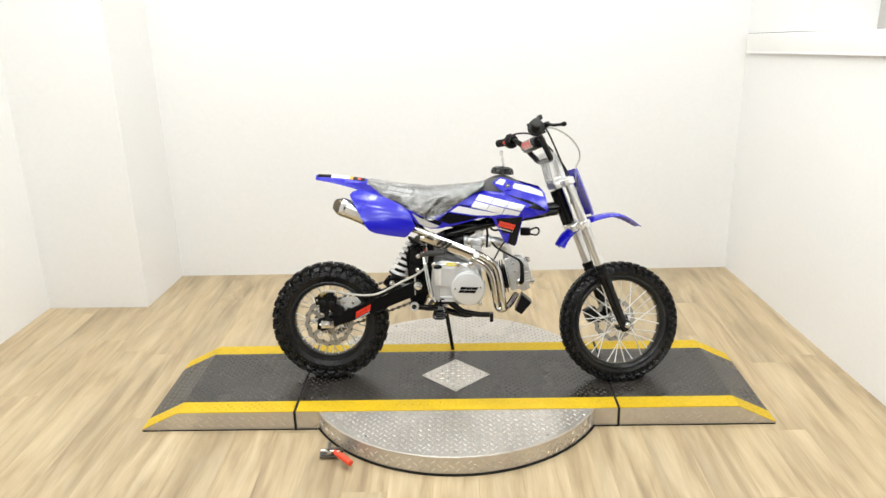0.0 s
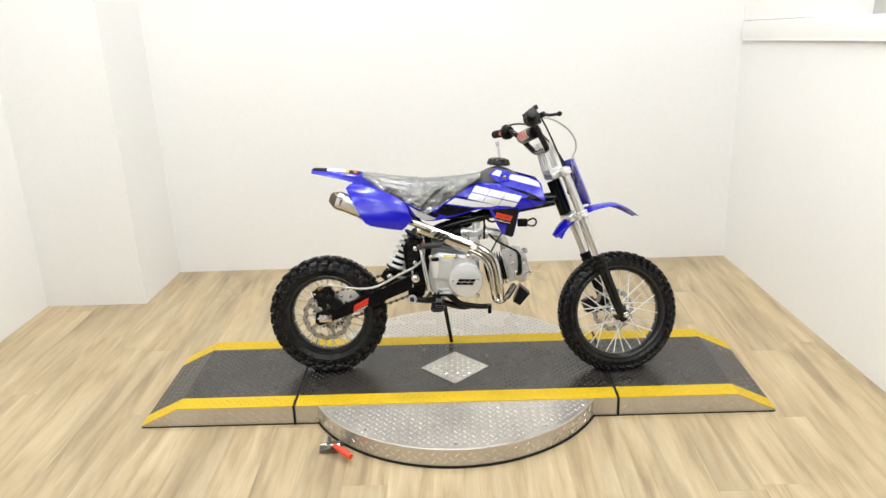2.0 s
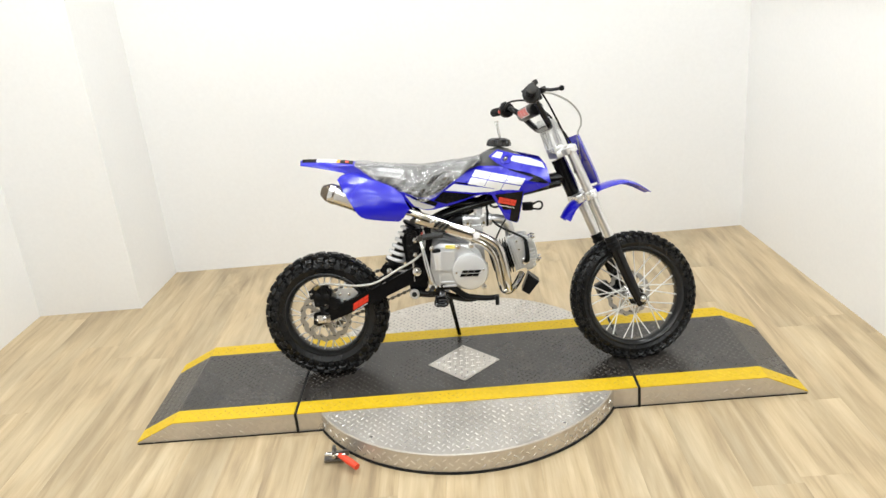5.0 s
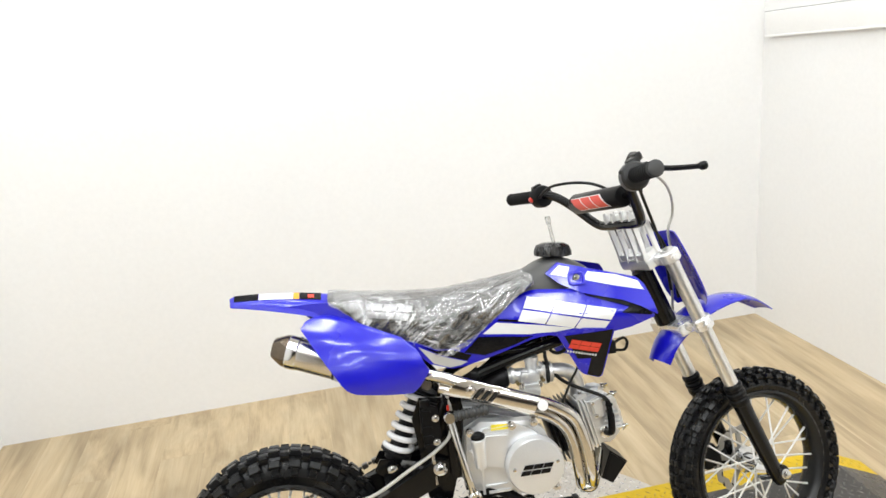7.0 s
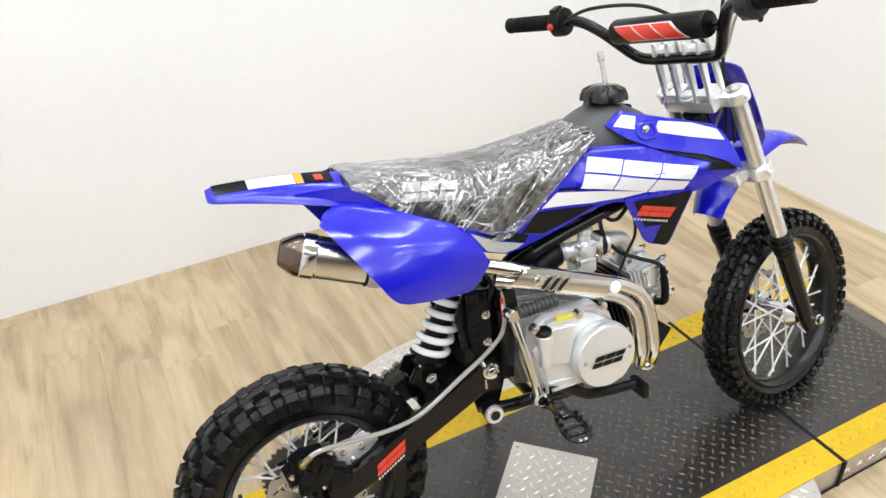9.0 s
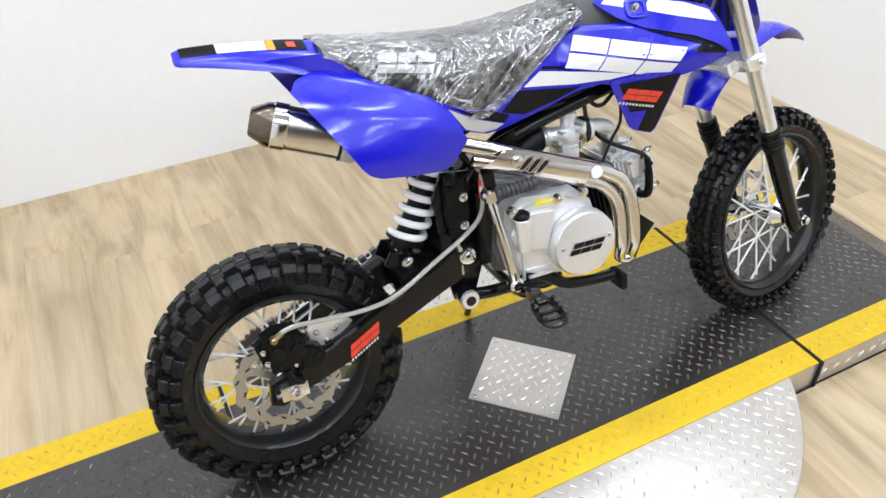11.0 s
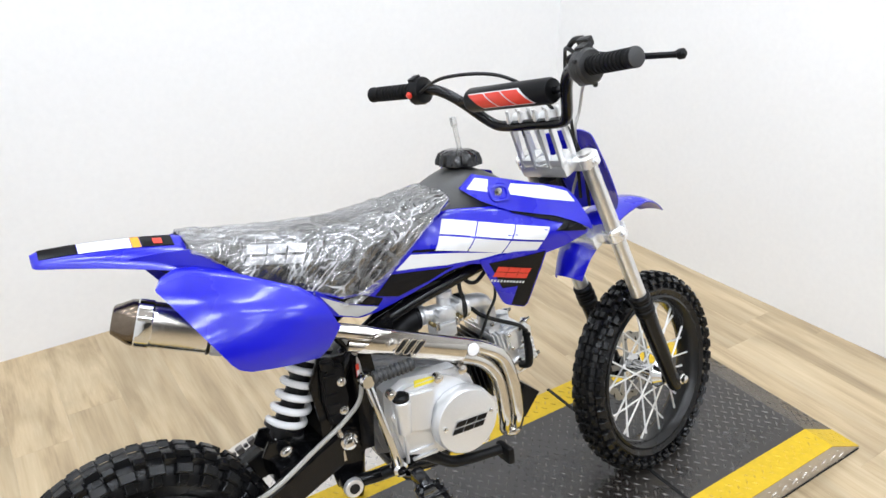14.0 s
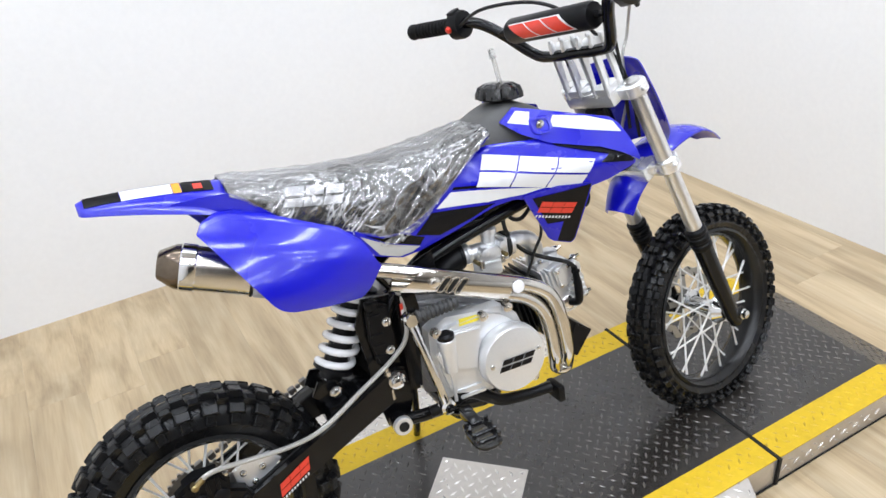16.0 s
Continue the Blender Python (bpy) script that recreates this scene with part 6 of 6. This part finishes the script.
bm = BM(); extrude_poly(bm, [(-0.118, 0.53), (-0.1125, 0.531), (-0.113, 0.498), (-0.118, 0.498)], -0.1, -0.098)
tag = part("tie_tag", bm, RED, bike, "small red and white tag")
bm = BM(); extrude_poly(bm, [(-0.1175, 0.519), (-0.113, 0.52), (-0.113, 0.508), (-0.1175, 0.508)], -0.1006, -0.1)
part("tag_bars", bm, WHITE, tag)
# skid plate, stand, pegs, levers
bm = BM(); extrude_poly(bm, [(0.258, 0.348), (0.297, 0.316), (0.258, 0.269), (0.232, 0.285)], -0.045, 0.03, 0.003)
part("skid_plate", bm, BLACKP, bike, "dark engine guard")
bm = BM(); tube(bm, [(-0.157, -0.09, 0.308), (-0.11, -0.09, 0.3), (-0.06, -0.09, 0.298), (0.02, -0.07, 0.272), (0.06, -0.05, 0.268)], 0.012, 12, 4)
tube(bm, [(-0.05, -0.155, 0.312), (-0.05, -0.08, 0.285), (-0.05, 0.08, 0.285), (-0.05, 0.155, 0.312)], 0.011, 12, 3)
lathe(bm, [(0.0162, 0.009), (0.017, 0.012), (0.017, 0.034), (0.012, 0.036)], (-0.157, -0.116, 0.308), (0, 1, 0), 24)
part("peg_mount", bm, FRAMEP, bike, "black footpeg mounting bar")
bm = BM(); lathe(bm, [(0.009, 0.002), (0.009, 0), (0.0165, 0.0), (0.018, 0.003), (0.018, 0.009), (0.0165, 0.01)], (-0.157, -0.116, 0.308), (0, 1, 0), 24)
me_ = part("mount_end", bm, ALLOY, bike, "bright ring end of the mounting tube")
# black plug in place of the shaded hollow of the tube
bm = BM(); lathe(bm, [(0.0095, 0), (0.0095, 0.003)], (-0.157, -0.1175, 0.308), (0, 1, 0), 20)
part("bore", bm, GAPM, me_)
for s in (-1, 1):
    bm = BM(); m = Matrix.Translation((-0.05, s * 0.15, 0.313)) @ pose(0, 0, 0, s * -12, 0, 0)
    box(bm, 0, s * 0.02, 0, 0.022, 0.05, 0.022, m, 0.004)
    loop_ = [(0.021 * math.copysign(abs(math.cos(a)) ** 0.6, math.cos(a)), s * (0.062 + 0.034 * math.copysign(abs(math.sin(a)) ** 0.6, math.sin(a))), 0.0) for a in [2 * math.pi * i / 24 for i in range(25)]]
    tube(bm, [m @ Vector(p) for p in loop_], 0.006, 8, 1)
    for k in (0.042, 0.064, 0.082):
        box(bm, 0, s * k, 0.0, 0.036, 0.007, 0.013, m, 0.002)
    for i in range(4):
        for k in (-1, 1):
            box(bm, k * 0.02, s * (0.04 + i * 0.015), 0.009, 0.007, 0.006, 0.012, m, 0.002)
    part("footpeg", bm, GLOSSB, bike, "black toothed footpeg")
bm = BM(); tube(bm, [(-0.1, -0.11, 0.312), (-0.07, -0.12, 0.322), (-0.03, -0.128, 0.335), (0.0, -0.13, 0.318), (0.03, -0.13, 0.297), (0.06, -0.13, 0.29), (0.1, -0.132, 0.286), (0.135, -0.138, 0.288)], [0.01, 0.011, 0.012, 0.012, 0.011, 0.011, 0.01, 0.01], 12, 5)
box(bm, 0.142, -0.142, 0.28, 0.014, 0.045, 0.032, pose(0, 0, 0), 0.004)
part("brake_pedal", bm, BLACKP, bike, "black rear brake pedal")
bm = BM(); tube(bm, [(-0.084, -0.15, 0.338), (-0.092, -0.158, 0.38), (-0.108, -0.152, 0.462), (-0.116, -0.14, 0.508)], [0.009, 0.008, 0.0075, 0.009], 12, 5)
lathe(bm, [(0.012, 0), (0.014, 0.004), (0.014, 0.02), (0.009, 0.024)], (-0.083, -0.14, 0.34), (0, -1, 0), 16)
lathe(bm, [(0.011, -0.012), (0.013, -0.008), (0.013, 0.008), (0.011, 0.012)], (-0.118, -0.14, 0.517), (0, -1, 0), 16)
kl = part("kick_lever", bm, CHROME, bike, "chrome kick start lever")
bm = BM()
prof = [(0.006, 0)]
for i in range(9):
    prof += [(0.0114, 0.001 + i * 0.008), (0.0119, 0.003 + i * 0.008), (0.0114, 0.0052 + i * 0.008), (0.0093, 0.006 + i * 0.008), (0.0093, 0.0084 + i * 0.008)]
lathe(bm, prof + [(0.006, 0.075)], (-0.108, -0.148, 0.52), (0.98, -0.1, 0.1), 14)
part("kick_pedal", bm, GREYR, kl, "ribbed dark grey rubber pedal")
bm = BM(); tube(bm, [(-0.06, 0.1, 0.275), (-0.05, 0.13, 0.23), (-0.035, 0.2, 0.1), (-0.03, 0.235, 0.048)], [0.011, 0.009, 0.008, 0.008], 12, 4)
box(bm, -0.03, 0.243, 0.043, 0.03, 0.03, 0.01, pose(0, 0, 0), 0.003); box(bm, -0.06, 0.1, 0.275, 0.03, 0.03, 0.05, None, 0.004)
part("side_stand", bm, FRAMEP, bike, "black side stand, down")

# -- exhaust --
bm = BM(); tube(bm, [(-0.3, -0.085, 0.648), (-0.2, -0.092, 0.62), (-0.13, -0.112, 0.6), (-0.064, -0.13, 0.577), (0.052, -0.136, 0.533), (0.115, -0.138, 0.505), (0.155, -0.138, 0.472), (0.172, -0.138, 0.42), (0.182, -0.132, 0.35), (0.186, -0.115, 0.31)], 0.0135, 16, 6)
ex = part("exhaust_pipe", bm, PIPE, bike, "polished steel exhaust pipe")
bm = BM(); tube(bm, [(-0.13, -0.11, 0.575), (-0.056, -0.128, 0.551), (0.06, -0.134, 0.504), (0.108, -0.135, 0.48), (0.138, -0.134, 0.445), (0.15, -0.132, 0.4), (0.157, -0.126, 0.345), (0.166, -0.112, 0.308), (0.186, -0.115, 0.305), (0.21, -0.07, 0.315), (0.235, -0.02, 0.345)], 0.0125, 16, 6)
part("lower_pipe", bm, PIPE, ex, "polished steel exhaust pipe")
# slotted heat shield over the straight run
bm = BM()
a, b = Vector((-0.122, -0.146, 0.59)), Vector((0.07, -0.153, 0.519))
d = (b - a).normalized(); q = Vector((0, -1, 0)).cross(d)
pl = lambda t, w, e=0.0: a + d * t + q * w + Vector((0, -e, 0))
L = (b - a).length
g = []
for i in range(13):
    t = L * i / 12
    g.append([bm.verts.new(pl(max(t, 0.03 * (0.5 + k / 8)), 0.019 * k / 4, 0.006 * (1 - (k / 4) ** 2))) for k in range(-4, 5)])
for r0, r1 in zip(g, g[1:]):
    bridge(bm, r0, r1, False)
part("heat_shield", bm, PIPE, ex, "polished slotted heat shield", 60)
for i in range(3):
    # black face laid on the uncut shield as the dark of a slot
    bm = BM(); t = L * 0.31 + 0.0165 * i
    vs = [bm.verts.new(p) for p in (pl(t + 0.001, -0.011, 0.0068), pl(t + 0.008, -0.011, 0.0068), pl(t + 0.02, 0.011, 0.0068), pl(t + 0.012, 0.011, 0.0068))]
    bm.faces.new(vs)
    part("slot", bm, GAPM, ex, smooth=0)
    bm = BM(); rim = [pl(t + o_, w_, 0.0062) for o_, w_ in ((-0.001, -0.012), (0.004, -0.014), (0.009, -0.012), (0.016, 0.0), (0.0212, 0.012), (0.017, 0.014), (0.011, 0.012), (0.004, 0.0), (-0.001, -0.012))]
    tube(bm, rim, 0.0014, 6, 3)
    part("slot_rim", bm, CHROME, ex)
bm = BM(); bolt(bm, pl(L * 0.27, 0.003, 0.006), (0, -1, 0), 0.008, 0.007)
part("shield_bolt", bm, STEEL, ex)
bm = BM(); lathe(bm, [(0.001, 0.004), (0.011, 0.003), (0.012, 0)], pl(L + 0.0125, 0.004, 0.004), (0, -1, 0), 24)
part("shield_cap", bm, SPRING, ex, "white cap on the heat shield")
MA, MB = Vector((-0.315, -0.084, 0.642)), Vector((-0.466, -0.053, 0.697))
md = (MB - MA).normalized(); ML = (MB - MA).length
def oval(bm, prof, mat_axis, c):
    """Stadium section muffler rings: (scale, along)."""
    u, v = basis(mat_axis)
    v2 = Vector((0, 0, 1)) - mat_axis * mat_axis.z
    v2.normalize(); u2 = mat_axis.cross(v2)
    rs = []
    for r, a in prof:
        rs.append([bm.verts.new(c + mat_axis * a + u2 * (r * 0.92 * math.copysign(abs(math.cos(t)) ** 0.8, math.cos(t))) + v2 * (r * math.copysign(abs(math.sin(t)) ** 0.8, math.sin(t)))) for t in [2 * math.pi * i / 32 for i in range(32)]])
    for a, b in zip(rs, rs[1:]):
        bridge(bm, a, b)
    bm.faces.new(rs[0][::-1]); bm.faces.new(rs[-1])


bm = BM(); oval(bm, [(0.017, -0.03), (0.018, -0.006), (0.033, 0.0), (0.0345, 0.004), (0.0345, ML - 0.033)], md, MA)
muf = part("muffler", bm, STEEL, bike, "brushed steel muffler with a smoked tip")
for b0, b1, bc in ((ML - 0.05, ML - 0.026, CHROME), (0.003, 0.025, GREYE), (0.026, 0.031, BLACKP)):
    bm = BM(); oval(bm, [(0.035, b0), (0.0365, b0 + 0.002), (0.0365, b1 - 0.002), (0.035, b1)], md, MA)
    part("muffler_band", bm, bc, muf)
bm = BM(); oval(bm, [(0.035, ML - 0.026), (0.034, ML - 0.018), (0.022, ML + 0.006), (0.019, ML + 0.008), (0.018, ML - 0.02)], md, MA)
part("muffler_tip", bm, DARKM, muf, "smoked metal end cap")

# -- calipers, cables, hoses --
bm = BM(); extrude_poly(bm, [(-0.541, 0.352), (-0.52, 0.362), (-0.482, 0.358), (-0.468, 0.338), (-0.478, 0.29), (-0.5, 0.278), (-0.536, 0.282)], -0.097, -0.058, 0.007)
extrude_poly(bm, [(-0.476, 0.318), (-0.446, 0.302), (-0.436, 0.278), (-0.46, 0.262), (-0.49, 0.268)], -0.088, -0.062, 0.004)
for cx_, cz_ in ((-0.521, 0.322), (-0.488, 0.318)):
    lathe(bm, [(0.013, 0), (0.013, 0.005), (0.007, 0.008)], (cx_, -0.096, cz_), (0, -1, 0), 16)
bolt(bm, (-0.524, -0.096, 0.292), (0, -1, 0), 0.005, 0.006)
bolt(bm, (-0.452, -0.087, 0.29), (0, -1, 0), 0.005, 0.006)
for i in range(3):
    box(bm, -0.523 + 0.017 * i, -0.0985, 0.342, 0.006, 0.005, 0.026, pose(0, 0, 0), 0.0015)
extrude_poly(bm, [(-0.556, 0.34), (-0.536, 0.352), (-0.53, 0.308), (-0.548, 0.3)], -0.09, -0.066, 0.005)
tube(bm, [(-0.512, -0.094, 0.284), (-0.506, -0.096, 0.262), (-0.488, -0.094, 0.252)], [0.008, 0.008, 0.006], 10, 4)
rcal = part("rear_caliper", bm, BLACKP, bike, "black rear brake caliper")
for x_, z_ in ((-0.545, 0.332), (-0.542, 0.308), (-0.473, 0.352), (-0.496, 0.29)):
    bm = BM(); bolt(bm, (x_, -0.092, z_), (0, -1, 0), 0.0042, 0.008)
    part("caliper_pin", bm, STEEL, rcal)
bm = BM(); lathe(bm, [(0.0065, -0.006), (0.0065, 0.006), (0.004, 0.008)], (-0.524, -0.1, 0.353), (0, -1, 0), 12); rod(bm, (-0.522, -0.102, 0.354), (-0.508, -0.105, 0.364), 0.0052, 10)
part("hose_fitting", bm, BRASS, rcal, "brass hose fitting")
bm = BM(); extrude_poly(bm, [(-0.46, 0.327), (-0.439, 0.338), (-0.392, 0.336), (-0.376, 0.316), (-0.425, 0.278), (-0.456, 0.298)], -0.062, -0.054, 0.002)
part("caliper_plate", bm, ALLOY, rcal, "bright alloy caliper bracket")
for x_, z_ in ((-0.444, 0.318), (-0.41, 0.316), (-0.428, 0.294)):
    bm = BM(); bolt(bm, (x_, -0.062, z_), (0, -1, 0), 0.005, 0.005)
    part("bracket_bolt", bm, CHROME, rcal)
bm = BM(); tube(bm, [(-0.522, -0.1, 0.355), (-0.492, -0.106, 0.37), (-0.43, -0.1, 0.36), (-0.36, -0.098, 0.352), (-0.3, -0.098, 0.36), (-0.22, -0.098, 0.4), (-0.15, -0.095, 0.435), (-0.118, -0.095, 0.47), (-0.115, -0.09, 0.54), (-0.135, -0.075, 0.59)], 0.0042, 8, 6)
part("brake_hose", bm, HOSE, bike, "grey braided rear brake hose")
bm = BM(); box(bm, -0.03, 0.068, -0.452, 0.05, 0.046, 0.055, None, 0.01); box(bm, 0.0, 0.066, -0.475, 0.04, 0.026, 0.04, None, 0.006)
fpart("front_caliper", bm, BLACKP, "black front brake caliper")
bm = BM(); tube(bm, [(0.0, -0.168, 0.31), (0.045, -0.142, 0.288), (0.1, -0.09, 0.238), (0.13, -0.04, 0.186), (0.126, -0.02, 0.148), (0.1, -0.015, 0.118), (0.078, -0.012, 0.05), (0.07, 0.03, -0.02), (0.066, 0.098, -0.14), (0.062, 0.102, -0.25), (0.02, 0.085, -0.42)], 0.0032, 8, 7)
fpart("front_brake_hose", bm, HOSE, "grey front brake hose")
bm = BM(); tube(bm, [(-0.03, -0.205, 0.335), (-0.018, -0.18, 0.342), (0.004, -0.15, 0.32), (0.028, -0.1, 0.24), (0.045, -0.05, 0.1), (0.03, -0.03, 0.0)], 0.0035, 8, 7)
fpart("throttle_cable", bm, CABLE, "black throttle cable")
bm = BM(); tube(bm, [(-0.06, 0.2, 0.31), (-0.045, 0.12, 0.33), (0.0, 0.02, 0.3), (0.03, -0.04, 0.22), (0.055, -0.05, 0.1), (0.03, -0.045, -0.02)], 0.0035, 8, 7)
fpart("wiring", bm, CABLE, "black wiring loom")
bm = BM(); tube(bm, [(0.2, -0.05, 0.62), (0.192, -0.068, 0.568), (0.172, -0.07, 0.535), (0.147, -0.07, 0.487), (0.13, -0.066, 0.46)], 0.003, 8, 6); tube(bm, [(0.12, -0.05, 0.64), (0.135, -0.06, 0.61), (0.158, -0.06, 0.602), (0.19, -0.05, 0.62)], 0.004, 8, 6)
part("fuel_hose", bm, CABLE, bike, "black rubber hoses")
bm = BM(); box(bm, 0.268, -0.05, 0.597, 0.04, 0.03, 0.03, None, 0.006); tube(bm, [(0.285, -0.05, 0.603), (0.31, -0.045, 0.612), (0.321, -0.042, 0.6), (0.312, -0.045, 0.584), (0.285, -0.05, 0.588)], 0.0035, 8, 6)
part("ignition_coil", bm, BLACKP, bike, "black ignition coil under the tank")

# gusset and chain slider at the front of the swingarm
bm = BM(); box(bm, -0.205, 0, 0.362, 0.06, 0.124, 0.034, None, 0.006); box(bm, -0.245, 0, 0.345, 0.06, 0.122, 0.05, None, 0.006)
part("swingarm_gusset", bm, FRAMEP, bike, "black welded gusset of the swingarm")
bm = BM(); extrude_poly(bm, [(-0.14, 0.412), (-0.34, 0.337), (-0.375, 0.32), (-0.375, 0.29), (-0.15, 0.33)], 0.03, 0.054, 0.003)
part("chain_slider", bm, BLACKP, bike, "black plastic chain slider")

# the rear wheel and swingarm stand slightly out of line with the frame
SKEW = Matrix.Translation((-0.145, 0, 0.385)) @ pose(0, 0, 0, 0, 0, 3.4) @ pose(0, 0, 0, 0, -0.6, 0) @ Matrix.Translation((0.145, 0, -0.385))
for ob in list(bike.children):
    if ob.name.split(".")[0] in ("rear_wheel", "swingarm", "chain_adjuster", "swingarm_bridge", "rear_axle", "swingarm_emblem", "chain", "sprocket", "rear_caliper", "brake_hose", "swingarm_gusset", "chain_slider"):
        ob.matrix_basis = SKEW

# ---- floor: light oak planks, laid along the bay ----
bm = BM(); box(bm, -0.2, -0.55, -0.022, 5.1, 9.7, 0.03)
floor = tagged(part("floor", bm, PLANK, smooth=0), "light oak plank floor", "floor", kind="structure")
PW, PL, GAP = 0.152, 1.22, 0.0002
rng = random.Random(4)


def plank_mesh(w, l):
    bm = BM()
    c = 0.0003
    low = [bm.verts.new((x, y, -0.012)) for x, y in ((0, 0), (w, 0), (w, l), (0, l))]
    mid = [bm.verts.new((x, y, -c * 0.7)) for x, y in ((0, 0), (w, 0), (w, l), (0, l))]
    top = [bm.verts.new((x, y, 0)) for x, y in ((c, c), (w - c, c), (w - c, l - c), (c, l - c))]
    bridge(bm, low, mid); bridge(bm, mid, top); bm.faces.new(top); bm.faces.new(low[::-1])
    bmesh.ops.recalc_face_normals(bm, faces=bm.faces)
    me = bpy.data.meshes.new("plank")
    bm.to_mesh(me); bm.free(); me.materials.append(PLANK)
    return me


full = plank_mesh(PW - GAP, PL - GAP)
x = -2.66
while x < 2.3:
    y, l = YF - 0.1, PL * (0.15 + 0.85 * rng.random())
    while y < YB + 0.1:
        l = min(l, YB + 0.1 - y)
        ob = new("plank", full)
        ob.location = (x, y, 0)
        ob.scale = (1, l / PL, 1)
        ob.parent = floor
        y += l
        l = PL
    x += PW
